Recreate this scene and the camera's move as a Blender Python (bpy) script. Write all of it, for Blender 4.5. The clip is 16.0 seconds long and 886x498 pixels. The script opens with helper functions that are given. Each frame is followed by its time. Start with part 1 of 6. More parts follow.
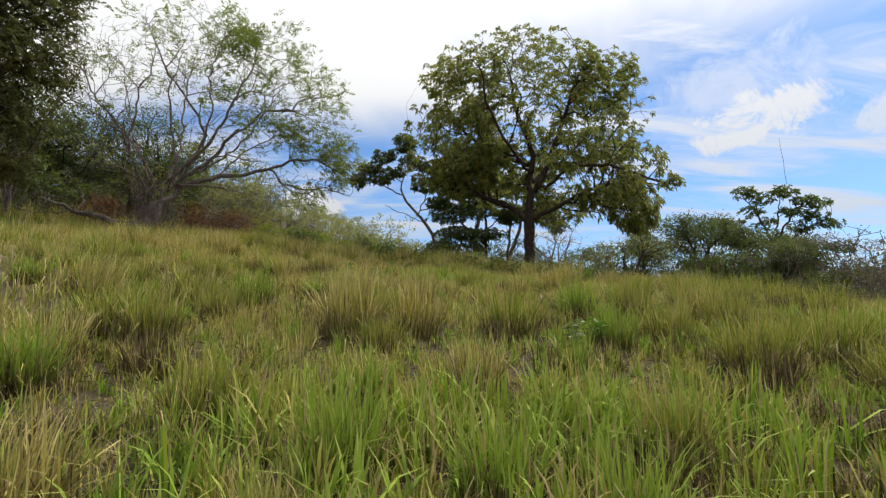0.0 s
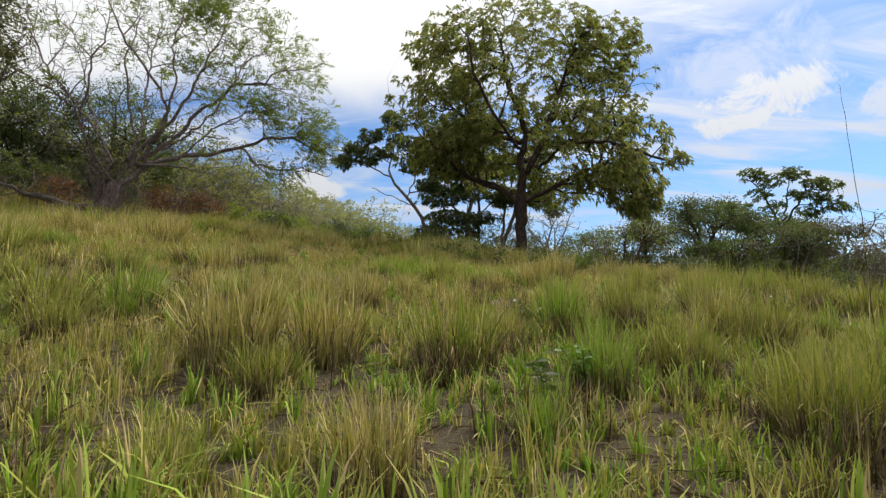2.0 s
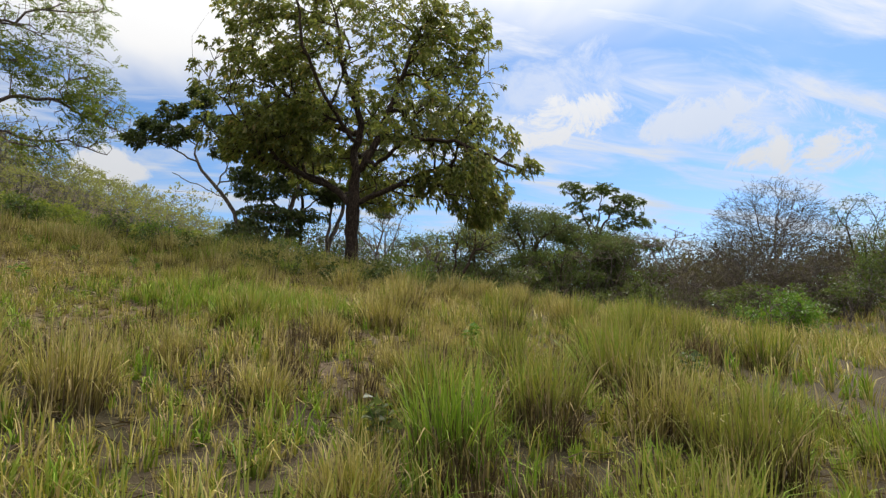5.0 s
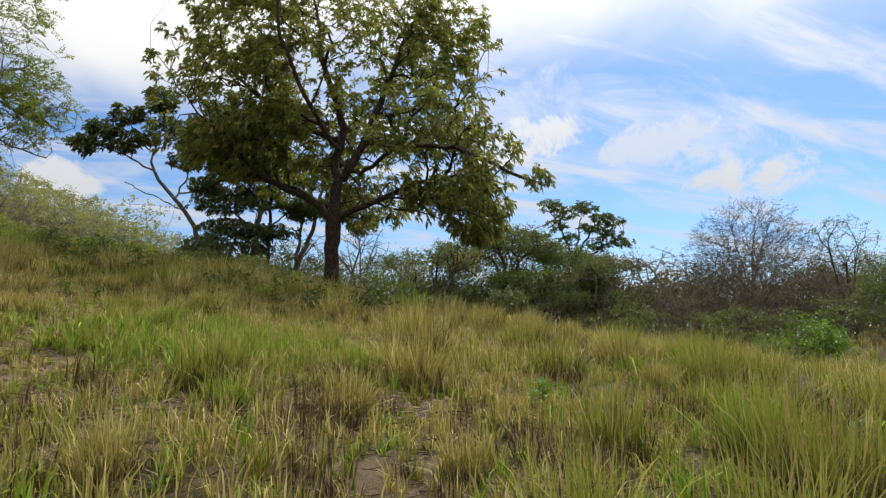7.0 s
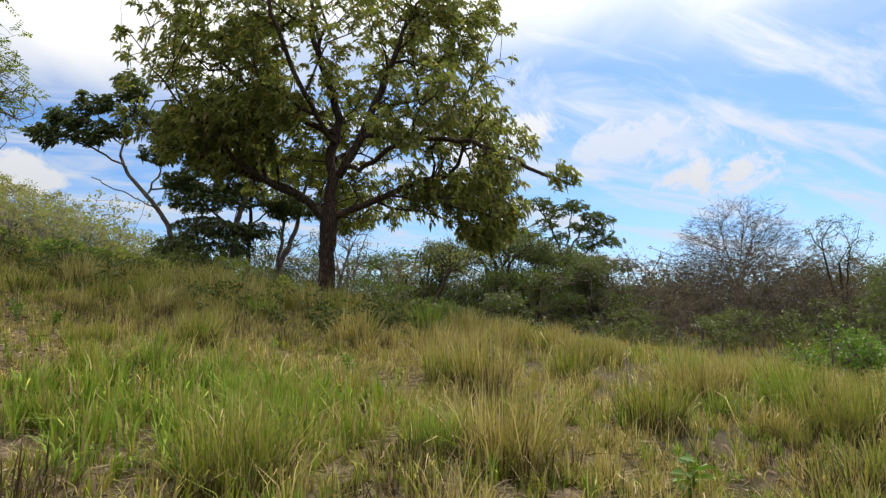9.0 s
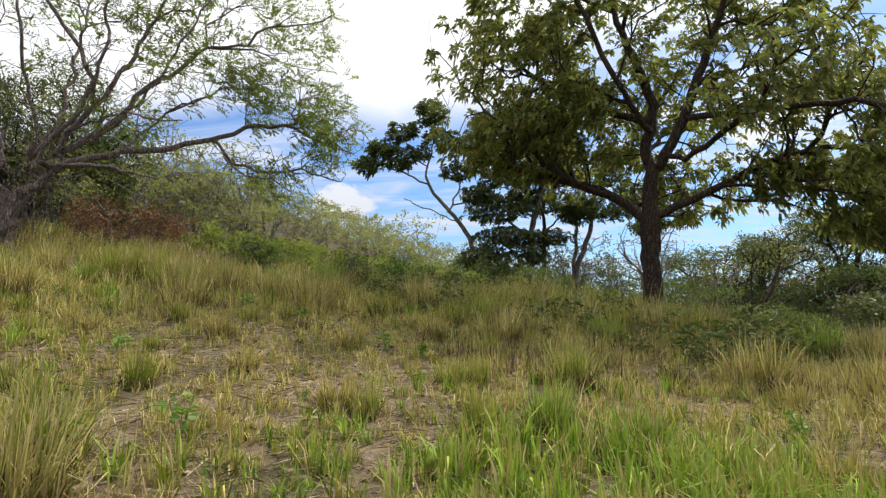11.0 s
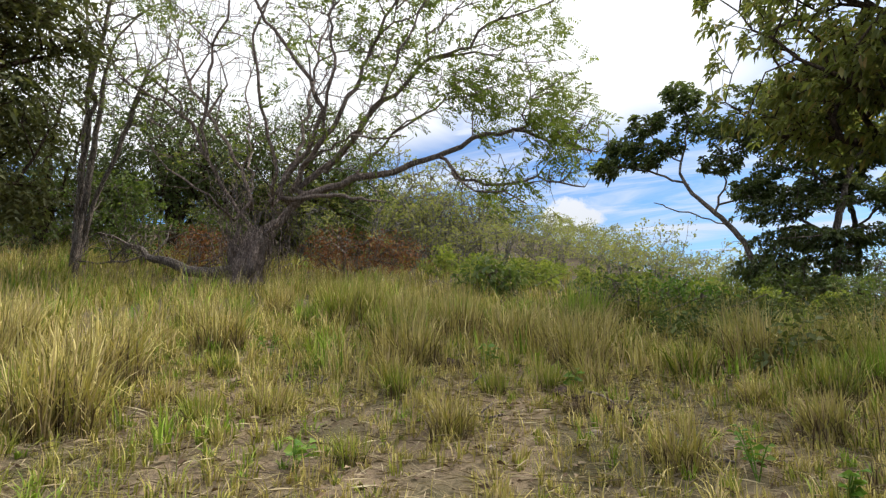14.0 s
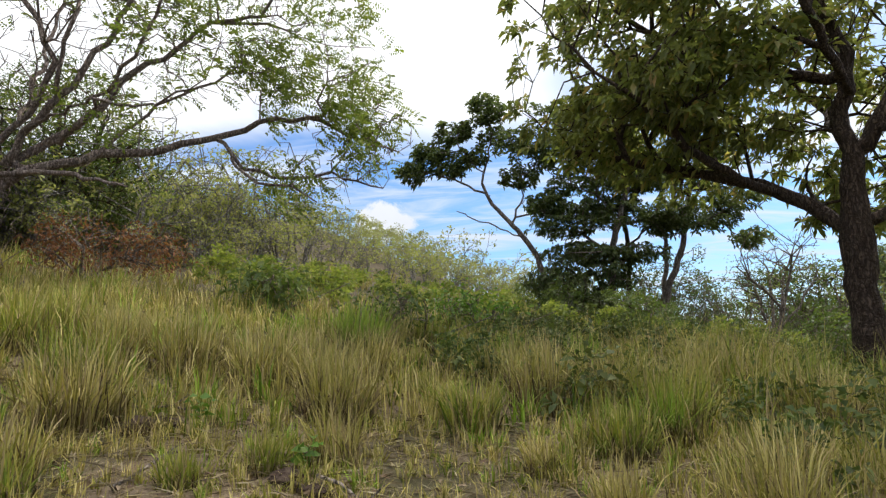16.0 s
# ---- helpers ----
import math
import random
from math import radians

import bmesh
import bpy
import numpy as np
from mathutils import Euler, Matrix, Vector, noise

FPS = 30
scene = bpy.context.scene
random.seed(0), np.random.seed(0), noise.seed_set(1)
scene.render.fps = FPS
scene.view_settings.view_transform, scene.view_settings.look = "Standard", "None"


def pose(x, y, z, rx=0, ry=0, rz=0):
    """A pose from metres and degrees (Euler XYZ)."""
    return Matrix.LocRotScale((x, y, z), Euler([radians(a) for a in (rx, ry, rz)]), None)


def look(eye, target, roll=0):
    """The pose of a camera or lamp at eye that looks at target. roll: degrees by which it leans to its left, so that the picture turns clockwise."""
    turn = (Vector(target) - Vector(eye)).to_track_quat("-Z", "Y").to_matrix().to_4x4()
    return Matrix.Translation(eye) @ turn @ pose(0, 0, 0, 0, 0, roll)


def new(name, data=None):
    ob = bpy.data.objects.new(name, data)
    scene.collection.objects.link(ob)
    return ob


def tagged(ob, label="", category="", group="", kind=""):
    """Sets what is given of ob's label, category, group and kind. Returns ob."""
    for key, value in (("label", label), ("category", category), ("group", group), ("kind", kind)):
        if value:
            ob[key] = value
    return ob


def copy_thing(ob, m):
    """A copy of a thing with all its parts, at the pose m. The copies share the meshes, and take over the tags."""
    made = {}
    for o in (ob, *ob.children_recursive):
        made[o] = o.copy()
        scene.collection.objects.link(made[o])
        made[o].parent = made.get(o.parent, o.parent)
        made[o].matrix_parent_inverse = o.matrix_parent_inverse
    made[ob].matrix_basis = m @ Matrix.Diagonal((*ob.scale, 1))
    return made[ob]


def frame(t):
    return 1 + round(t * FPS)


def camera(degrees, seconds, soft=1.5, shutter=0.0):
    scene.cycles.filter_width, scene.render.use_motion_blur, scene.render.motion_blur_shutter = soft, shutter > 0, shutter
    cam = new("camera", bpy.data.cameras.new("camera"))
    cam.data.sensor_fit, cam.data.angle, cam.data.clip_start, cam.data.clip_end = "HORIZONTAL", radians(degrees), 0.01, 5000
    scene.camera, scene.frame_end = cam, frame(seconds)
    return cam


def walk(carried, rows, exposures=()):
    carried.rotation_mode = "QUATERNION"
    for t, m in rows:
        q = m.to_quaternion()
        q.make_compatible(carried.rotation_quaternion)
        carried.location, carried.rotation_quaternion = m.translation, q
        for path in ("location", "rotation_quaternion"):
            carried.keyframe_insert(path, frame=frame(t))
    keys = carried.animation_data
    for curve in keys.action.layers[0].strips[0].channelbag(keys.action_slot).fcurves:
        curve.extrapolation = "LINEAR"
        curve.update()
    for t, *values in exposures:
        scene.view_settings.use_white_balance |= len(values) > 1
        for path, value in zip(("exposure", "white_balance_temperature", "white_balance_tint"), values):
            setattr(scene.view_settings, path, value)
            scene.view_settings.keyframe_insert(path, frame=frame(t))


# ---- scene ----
cam = camera(75.3, 16.0, soft=1.3)
# seconds, x, y, z, yaw, pitch, roll
ROWS = [
    (0.0, -0.000, 0.000, 1.550, -0.00, 8.57, -0.01),
    (0.5, 0.166, 0.463, 1.646, -3.97, 7.97, 0.17),
    (1.0, 0.326, 0.950, 1.738, -5.55, 7.71, 0.08),
    (1.5, 0.473, 1.465, 1.833, -2.89, 6.73, -0.01),
    (2.0, 0.690, 2.021, 1.933, 0.10, 6.94, -0.05),
    (2.5, 0.828, 2.608, 2.038, -0.12, 6.89, -0.02),
    (3.0, 0.847, 3.163, 2.152, -0.55, 6.87, -0.24),
    (3.5, 0.890, 3.667, 2.287, -3.18, 6.00, -0.26),
    (4.0, 0.953, 4.124, 2.442, -8.96, 5.77, -0.01),
    (4.5, 0.905, 4.565, 2.578, -13.14, 6.29, -0.16),
    (5.0, 0.830, 5.025, 2.699, -17.59, 6.63, -0.13),
    (5.2, 0.799, 5.232, 2.735, -18.02, 6.52, -0.41),
    (7.5, 0.604, 7.870, 3.111, -22.58, 8.72, 0.11),
    (8.0, 0.593, 8.329, 3.225, -24.11, 8.47, 0.16),
    (8.2, 0.560, 8.496, 3.269, -24.56, 8.30, 0.29),
    (10.3, -0.205, 10.163, 3.724, -12.78, 8.09, 0.05),
    (10.5, -0.296, 10.331, 3.757, -8.51, 8.15, 0.06),
    (11.0, -0.522, 10.792, 3.817, 3.12, 8.25, -0.11),
    (11.5, -0.738, 11.272, 3.888, 8.38, 8.05, -0.07),
    (12.0, -0.901, 11.747, 3.993, 18.19, 8.48, -0.11),
    (12.5, -1.063, 12.231, 4.101, 23.91, 9.93, -0.06),
    (13.0, -1.242, 12.662, 4.189, 26.30, 9.81, -0.14),
    (13.5, -1.456, 13.095, 4.274, 26.75, 9.89, -0.13),
    (14.0, -1.658, 13.537, 4.349, 26.03, 9.77, -0.11),
    (14.5, -1.752, 13.946, 4.425, 20.33, 9.55, 0.02),
    (15.0, -1.773, 14.385, 4.537, 15.96, 9.63, 0.28),
    (15.5, -1.727, 14.821, 4.641, 11.85, 9.69, 0.56),
    (16.0, -1.603, 15.210, 4.702, 7.29, 9.88, 0.47),
]
walk(cam, [(t, pose(x, y, z, 0, 0, yaw) @ pose(0, 0, 0, 90 + pitch) @ pose(0, 0, 0, 0, 0, -roll)) for t, x, y, z, yaw, pitch, roll in ROWS],
     ((0.0, -0.10, 6450, 10), (2.5, -0.06, 6450, 10), (5.0, -0.10, 6500, 10), (8.0, -0.08, 6500, 10), (10.5, 0.16, 6400, 11), (11.5, 0.20, 6300, 11), (14.5, 0.22, 6300, 10), (16.0, 0.28, 6300, 10)))

# ---------------------------------------------------------------- sky, sun, exposure
SUN_AZ, SUN_EL = radians(50), radians(50)      # clockwise from +y; height


def shader(tree, kind, **values):
    n = tree.nodes.new("ShaderNode" + kind)
    for key, value in values.items():
        n.inputs[key.replace("_", " ")].default_value = value
    return n


class Web:
    """Short hand for math nodes."""

    def __init__(self, tree):
        self.tree = tree

    def put(self, socket, value):
        if hasattr(value, "node"):
            self.tree.links.new(value, socket)
        else:
            socket.default_value = value

    def m(self, op, a, b=0.0, c=0.0, clamp=False):
        n = self.tree.nodes.new("ShaderNodeMath")
        n.operation, n.use_clamp = op, clamp
        for i, v in enumerate((a, b, c)):
            self.put(n.inputs[i], v)
        return n.outputs[0]

    def smooth(self, x, lo, hi, out_lo=0.0, out_hi=1.0):
        n = self.tree.nodes.new("ShaderNodeMapRange")
        n.interpolation_type = "SMOOTHSTEP"
        for i, v in enumerate((x, lo, hi, out_lo, out_hi)):
            self.put(n.inputs[i], v)
        return n.outputs[0]

    def noise(self, vector, scale, detail=4.0, rough=0.55, distort=0.0):
        n = self.tree.nodes.new("ShaderNodeTexNoise")
        if vector is not None:
            self.put(n.inputs["Vector"], vector)
        n.inputs["Scale"].default_value, n.inputs["Detail"].default_value = scale, detail
        n.inputs["Roughness"].default_value, n.inputs["Distortion"].default_value = rough, distort
        return n.outputs["Fac"]

    def mix(self, fac, a, b, blend="MIX"):
        n = self.tree.nodes.new("ShaderNodeMix")
        n.data_type, n.blend_type = "RGBA", blend
        self.put(n.inputs[0], fac)
        for s, v in ((n.inputs[6], a), (n.inputs[7], b)):
            self.put(s, (*v, 1.0) if isinstance(v, tuple) and len(v) == 3 else v)
        return n.outputs[2]

    def ramp(self, fac, stops):
        n = self.tree.nodes.new("ShaderNodeValToRGB")
        els = n.color_ramp.elements
        while len(els) < len(stops):
            els.new(0.5)
        for e, (p, col) in zip(els, stops):
            e.position, e.color = p, (*col, 1.0)
        self.put(n.inputs[0], fac)
        return n.outputs[0]


def make_sky():
    world = bpy.data.worlds.new("sky")
    scene.world = world
    world.use_nodes = True
    tree = world.node_tree
    tree.nodes.clear()
    w = Web(tree)
    sky = tree.nodes.new("ShaderNodeTexSky")
    sky.sky_type, sky.sun_disc = "NISHITA", False
    sky.sun_elevation, sky.sun_rotation = SUN_EL, SUN_AZ
    sky.air_density, sky.dust_density, sky.ozone_density = 1.0, 0.6, 2.0
    coord = tree.nodes.new("ShaderNodeTexCoord").outputs["Generated"]
    sep = tree.nodes.new("ShaderNodeSeparateXYZ")
    tree.links.new(coord, sep.inputs[0])
    x, y, z = sep.outputs
    az = w.m("MULTIPLY", w.m("ARCTAN2", x, y), 57.2958)
    el = w.m("MULTIPLY", w.m("ARCSINE", z), 57.2958)
    # cloud sheet seen in perspective
    zz = w.m("ADD", w.m("MAXIMUM", z, 0.0), 0.16)
    comb = tree.nodes.new("ShaderNodeCombineXYZ")
    w.put(comb.inputs[0], w.m("DIVIDE", x, zz))
    w.put(comb.inputs[1], w.m("MULTIPLY", w.m("DIVIDE", y, zz), 1.0))
    big = w.noise(comb.outputs[0], 1.1, 5.0, 0.55, 0.5)
    streak_map = tree.nodes.new("ShaderNodeMapping")
    tree.links.new(comb.outputs[0], streak_map.inputs[0])
    streak_map.inputs["Rotation"].default_value = (0, 0, radians(-35))
    streak_map.inputs["Scale"].default_value = (1.0, 3.2, 1.0)
    streak = w.noise(streak_map.outputs[0], 1.3, 6.0, 0.6, 0.8)
    lumps = w.noise(coord, 12.0, 9.0, 0.68, 0.6)

    def spot(a0, e0, wa, we, edge=0.75):
        """A soft round body of cloud at azimuth a0 and height e0 (degrees)."""
        da = w.m("DIVIDE", w.m("SUBTRACT", az, a0), wa)
        de = w.m("DIVIDE", w.m("SUBTRACT", el, e0), we)
        r = w.m("ADD", w.m("MULTIPLY", da, da), w.m("MULTIPLY", de, de))
        r = w.m("ADD", r, w.m("MULTIPLY", w.m("SUBTRACT", lumps, 0.5), 8.5))
        return w.m("MULTIPLY", w.smooth(r, 1.0 + edge, 1.0 - edge), 0.92)

    # high white sheet that thickens with height, and the bright bank ahead
    wob = w.m("MULTIPLY", w.m("SUBTRACT", big, 0.5), 26.0)
    sheet = w.smooth(w.m("ADD", el, wob), 19.0, 33.0)
    lift = w.smooth(az, -42.0, -22.0, 0.0, 6.5)
    bank = w.m("MULTIPLY", w.smooth(w.m("SUBTRACT", w.m("ADD", el, w.m("MULTIPLY", wob, 0.4)), lift), 12.0, 18.0),
               w.smooth(w.m("ABSOLUTE", w.m("ADD", w.m("ADD", az, 38.0), w.m("MULTIPLY", wob, 0.6))), 50.0, 38.0))
    wisps = w.m("MULTIPLY", w.smooth(streak, 0.38, 0.70), 0.8)
    low = w.m("MULTIPLY", w.smooth(el, 12.0, 2.0), 0.4)
    cover = w.m("MAXIMUM", w.m("MAXIMUM", sheet, bank), w.m("MAXIMUM", wisps, low))
    cumulus = w.m("MAXIMUM", spot(32.5, 19.6, 5.0, 1.9), spot(27.5, 18.4, 3.4, 1.7))
    cumulus = w.m("MAXIMUM", cumulus, w.m("MULTIPLY", spot(30.0, 21.0, 8.0, 4.0, 1.6), 0.6))
    cumulus = w.m("MAXIMUM", cumulus, spot(50.0, 13.6, 4.5, 1.6))
    cumulus = w.m("MAXIMUM", cumulus, spot(-13.0, 12.6, 3.0, 1.8))
    cumulus = w.m("MAXIMUM", cumulus, w.m("MULTIPLY", spot(43.0, 17.4, 8.0, 2.2, 0.9), 0.8))
    cover = w.m("MAXIMUM", cover, cumulus, clamp=True)
    grey = w.m("MULTIPLY", w.smooth(w.noise(coord, 5.0, 5.0, 0.6), 0.45, 0.7), 0.16)
    cloud = w.mix(grey, (1.0, 1.0, 1.0), (0.74, 0.77, 0.83))
    back_sky = shader(tree, "Background", Strength=SKY_STRENGTH)
    tint = w.mix(1.0, sky.outputs[0], (0.70, 0.95, 1.21), "MULTIPLY")
    tree.links.new(tint, back_sky.inputs[0])
    back_cloud = shader(tree, "Background", Strength=1.0)
    # a clouded sky is about three times as bright overhead as at the horizon
    w.put(back_cloud.inputs["Strength"], w.m("MULTIPLY", w.m("ADD", w.m("MULTIPLY", w.m("MAXIMUM", z, 0.0), 0.72), w.m("ADD", w.m("MULTIPLY", w.m("POWER", w.m("MAXIMUM", z, 0.0), 3.0), 0.6), 0.41)), CLOUD_STRENGTH))
    tree.links.new(cloud, back_cloud.inputs[0])
    mixer = tree.nodes.new("ShaderNodeMixShader")
    w.put(mixer.inputs[0], cover)
    tree.links.new(back_sky.outputs[0], mixer.inputs[1])
    tree.links.new(back_cloud.outputs[0], mixer.inputs[2])
    out = tree.nodes.new("ShaderNodeOutputWorld")
    tree.links.new(mixer.outputs[0], out.inputs[0])


SKY_STRENGTH, CLOUD_STRENGTH = 0.125, 1.40
make_sky()
sun = new("sun", bpy.data.lights.new("sun", "SUN"))
sun.data.energy, sun.data.angle, sun.data.color = 3.8, radians(1.2), (1.0, 0.95, 0.86)
sun.matrix_world = look((0, 0, 40), (-math.sin(SUN_AZ) * math.cos(SUN_EL), -math.cos(SUN_AZ) * math.cos(SUN_EL), 40 - math.sin(SUN_EL)))


# ---------------------------------------------------------------- materials
def material(name):
    mat = bpy.data.materials.new(name)
    mat.use_nodes = True
    tree = mat.node_tree
    tree.nodes.clear()
    out = tree.nodes.new("ShaderNodeOutputMaterial")
    return mat, tree, Web(tree), out


def finish(tree, out, colour, rough=0.6, translucent=0.0, bump=None, strength=0.3, distance=0.01, spec=0.3):
    w = Web(tree)
    p = tree.nodes.new("ShaderNodeBsdfPrincipled")
    w.put(p.inputs["Base Color"], (*colour, 1.0) if isinstance(colour, tuple) else colour)
    w.put(p.inputs["Roughness"], rough)
    p.inputs["Specular IOR Level"].default_value = spec
    if bump is not None:
        b = tree.nodes.new("ShaderNodeBump")
        b.inputs["Strength"].default_value, b.inputs["Distance"].default_value = strength, distance
        w.put(b.inputs["Height"], bump)
        tree.links.new(b.outputs[0], p.inputs["Normal"])
    last = p.outputs[0]
    if translucent:
        t = tree.nodes.new("ShaderNodeBsdfTranslucent")
        w.put(t.inputs[0], w.mix(1.0, colour, (1.0, 1.05, 0.55), "MULTIPLY"))
        mx = tree.nodes.new("ShaderNodeMixShader")
        mx.inputs[0].default_value = translucent
        tree.links.new(last, mx.inputs[1])
        tree.links.new(t.outputs[0], mx.inputs[2])
        last = mx.outputs[0]
    tree.links.new(last, out.inputs[0])


def place(tree):
    return tree.nodes.new("ShaderNodeNewGeometry").outputs["Position"]


def island(tree):
    return tree.nodes.new("ShaderNodeNewGeometry").outputs["Random Per Island"]


def grass_material(name, stops, patch, tip, dead=0.2, patch_scale=0.35, foot_top=0.4, foot_share=0.3):
    """Blades: hue by blade, by patch of meadow, and drier towards the tip."""
    mat, tree, w, out = material(name)
    col = w.ramp(island(tree), stops)
    dry = w.smooth(w.noise(place(tree), patch_scale, 3.0), 0.42, 0.66)
    col = w.mix(w.m("MULTIPLY", dry, 0.5), col, patch)
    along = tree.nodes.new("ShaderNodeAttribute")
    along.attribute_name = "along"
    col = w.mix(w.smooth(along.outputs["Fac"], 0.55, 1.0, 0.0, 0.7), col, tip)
    # dark brown towards the foot, fading out at foot_top
    col = w.mix(w.smooth(along.outputs["Fac"], 0.1, foot_top, foot_share, 0.0), col, (0.072, 0.050, 0.028))
    withered = w.m("LESS_THAN", w.m("FRACT", w.m("MULTIPLY", island(tree), 37.7)), dead)
    col = w.mix(withered, col, (0.36, 0.27, 0.13))
    finish(tree, out, col, 0.6, 0.22, spec=0.12)
    return mat


def leaf_material(name, stops, translucent=0.35, rough=0.45, odd=None):
    mat, tree, w, out = material(name)
    col = w.ramp(island(tree), stops)
    big = w.noise(place(tree), 0.7, 3.0)
    col = w.mix(w.smooth(big, 0.35, 0.7, 0.0, 0.45), col, odd or stops[0][1])
    finish(tree, out, col, rough, translucent, spec=0.35)
    return mat


def bark_material(name, dark, pale, scale=9.0, stretch=0.22):
    mat, tree, w, out = material(name)
    mp = tree.nodes.new("ShaderNodeMapping")
    tree.links.new(place(tree), mp.inputs[0])
    mp.inputs["Scale"].default_value = (1.0, 1.0, stretch)
    ridges = w.noise(mp.outputs[0], scale * 3, 6.0, 0.65, 0.6)
    blotch = w.noise(place(tree), 2.2, 4.0)
    cells = tree.nodes.new("ShaderNodeTexVoronoi")
    cells.feature = "DISTANCE_TO_EDGE"
    warp = tree.nodes.new("ShaderNodeVectorMath")
    tree.links.new(mp.outputs[0], warp.inputs[0])
    push = tree.nodes.new("ShaderNodeTexNoise")
    push.inputs["Scale"].default_value = 9.0
    tree.links.new(place(tree), push.inputs["Vector"])
    shift = tree.nodes.new("ShaderNodeVectorMath")
    shift.operation = "SCALE"
    tree.links.new(push.outputs["Color"], shift.inputs[0])
    shift.inputs["Scale"].default_value = 0.12
    tree.links.new(shift.outputs[0], warp.inputs[1])
    tree.links.new(warp.outputs[0], cells.inputs["Vector"])
    cells.inputs["Scale"].default_value = scale * 1.9
    furrow = w.smooth(cells.outputs["Distance"], 0.02, 0.22)
    col = w.mix(w.smooth(ridges, 0.35, 0.68), dark, pale)
    col = w.mix(w.smooth(blotch, 0.5, 0.72, 0.0, 0.55), col, (pale[0] * 1.25, pale[1] * 1.28, pale[2] * 1.2))
    col = w.mix(furrow, w.mix(0.7, col, (dark[0] * 0.6, dark[1] * 0.6, dark[2] * 0.6)), col)
    relief = w.m("ADD", w.m("MULTIPLY", ridges, 0.5), furrow)
    finish(tree, out, col, 0.9, 0.0, relief, 0.9, 0.03, 0.2)
    return mat


def soil_material():
    mat, tree, w, out = material("soil_and_thatch")
    p = place(tree)
    grit = w.noise(p, 38.0, 6.0, 0.7)
    clod = w.noise(p, 6.0, 5.0, 0.6)
    patchy = w.noise(p, 0.55, 4.0, 0.6)
    straw_map = tree.nodes.new("ShaderNodeMapping")
    tree.links.new(p, straw_map.inputs[0])
    straw_map.inputs["Rotation"].default_value = (0, 0, 0.7)
    straw_map.inputs["Scale"].default_value = (1.0, 7.0, 1.0)
    straw = w.noise(straw_map.outputs[0], 16.0, 5.0, 0.7, 2.0)
    col = w.mix(w.smooth(grit, 0.3, 0.7), (0.12, 0.082, 0.054), (0.31, 0.22, 0.147))
    col = w.mix(w.smooth(clod, 0.45, 0.75, 0.0, 0.5), col, (0.29, 0.22, 0.155))
    col = w.mix(w.smooth(straw, 0.52, 0.68, 0.0, 0.6), col, (0.27, 0.21, 0.11))
    col = w.mix(w.smooth(patchy, 0.38, 0.56, 0.85, 0.2), col, (0.07, 0.066, 0.028))
    # much darker brown all round the open patch of bare trodden earth farther up
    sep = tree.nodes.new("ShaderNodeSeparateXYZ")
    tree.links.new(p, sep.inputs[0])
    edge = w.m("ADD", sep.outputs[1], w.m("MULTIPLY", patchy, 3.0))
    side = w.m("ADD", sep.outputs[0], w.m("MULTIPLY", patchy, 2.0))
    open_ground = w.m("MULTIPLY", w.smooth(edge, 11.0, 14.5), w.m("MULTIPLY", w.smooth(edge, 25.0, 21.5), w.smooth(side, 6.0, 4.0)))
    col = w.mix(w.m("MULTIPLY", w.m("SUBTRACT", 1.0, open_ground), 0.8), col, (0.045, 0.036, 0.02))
    h = w.m("ADD", w.m("MULTIPLY", grit, 0.4), clod)
    finish(tree, out, col, 0.95, 0.0, h, 0.9, 0.05, 0.15)
    return mat


GREEN = [(0.0, (0.055, 0.092, 0.011)), (0.3, (0.13, 0.185, 0.018)), (0.65, (0.26, 0.29, 0.033)), (0.88, (0.40, 0.35, 0.07)), (1.0, (0.58, 0.46, 0.16))]
STRAW = [(0.0, (0.13, 0.115, 0.026)), (0.25, (0.25, 0.225, 0.044)), (0.65, (0.45, 0.36, 0.10)), (1.0, (0.72, 0.59, 0.27))]
LUSH = [(0.0, (0.07, 0.13, 0.014)), (0.4, (0.145, 0.255, 0.018)), (0.8, (0.27, 0.37, 0.038)), (1.0, (0.40, 0.42, 0.09))]
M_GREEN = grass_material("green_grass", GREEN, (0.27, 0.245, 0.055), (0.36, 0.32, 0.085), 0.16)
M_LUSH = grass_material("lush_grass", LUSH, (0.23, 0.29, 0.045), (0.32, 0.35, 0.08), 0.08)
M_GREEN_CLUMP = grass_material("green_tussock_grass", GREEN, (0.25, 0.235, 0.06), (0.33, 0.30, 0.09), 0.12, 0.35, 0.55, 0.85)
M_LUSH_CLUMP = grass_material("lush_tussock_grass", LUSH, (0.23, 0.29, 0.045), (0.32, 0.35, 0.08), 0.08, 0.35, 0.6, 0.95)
M_DEAD = grass_material("dead_grass", [(0.0, (0.030, 0.020, 0.012)), (0.55, (0.105, 0.070, 0.038)), (0.85, (0.17, 0.12, 0.062)), (1.0, (0.36, 0.28, 0.16))], (0.065, 0.044, 0.025), (0.19, 0.14, 0.08), 0.07, 3.0)
M_CHAFF = leaf_material("pale_chaff", [(0.0, (0.07, 0.048, 0.028)), (0.45, (0.18, 0.135, 0.075)), (0.8, (0.34, 0.27, 0.15)), (1.0, (0.52, 0.44, 0.28))], 0.1, 0.7, (0.24, 0.18, 0.10))
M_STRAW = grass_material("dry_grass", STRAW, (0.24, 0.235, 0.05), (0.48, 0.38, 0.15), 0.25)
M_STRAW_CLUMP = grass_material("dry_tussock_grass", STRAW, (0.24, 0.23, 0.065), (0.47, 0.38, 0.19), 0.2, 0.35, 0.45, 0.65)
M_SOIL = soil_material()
M_BARK = bark_material("rough_brown_bark", (0.035, 0.022, 0.015), (0.125, 0.085, 0.06))
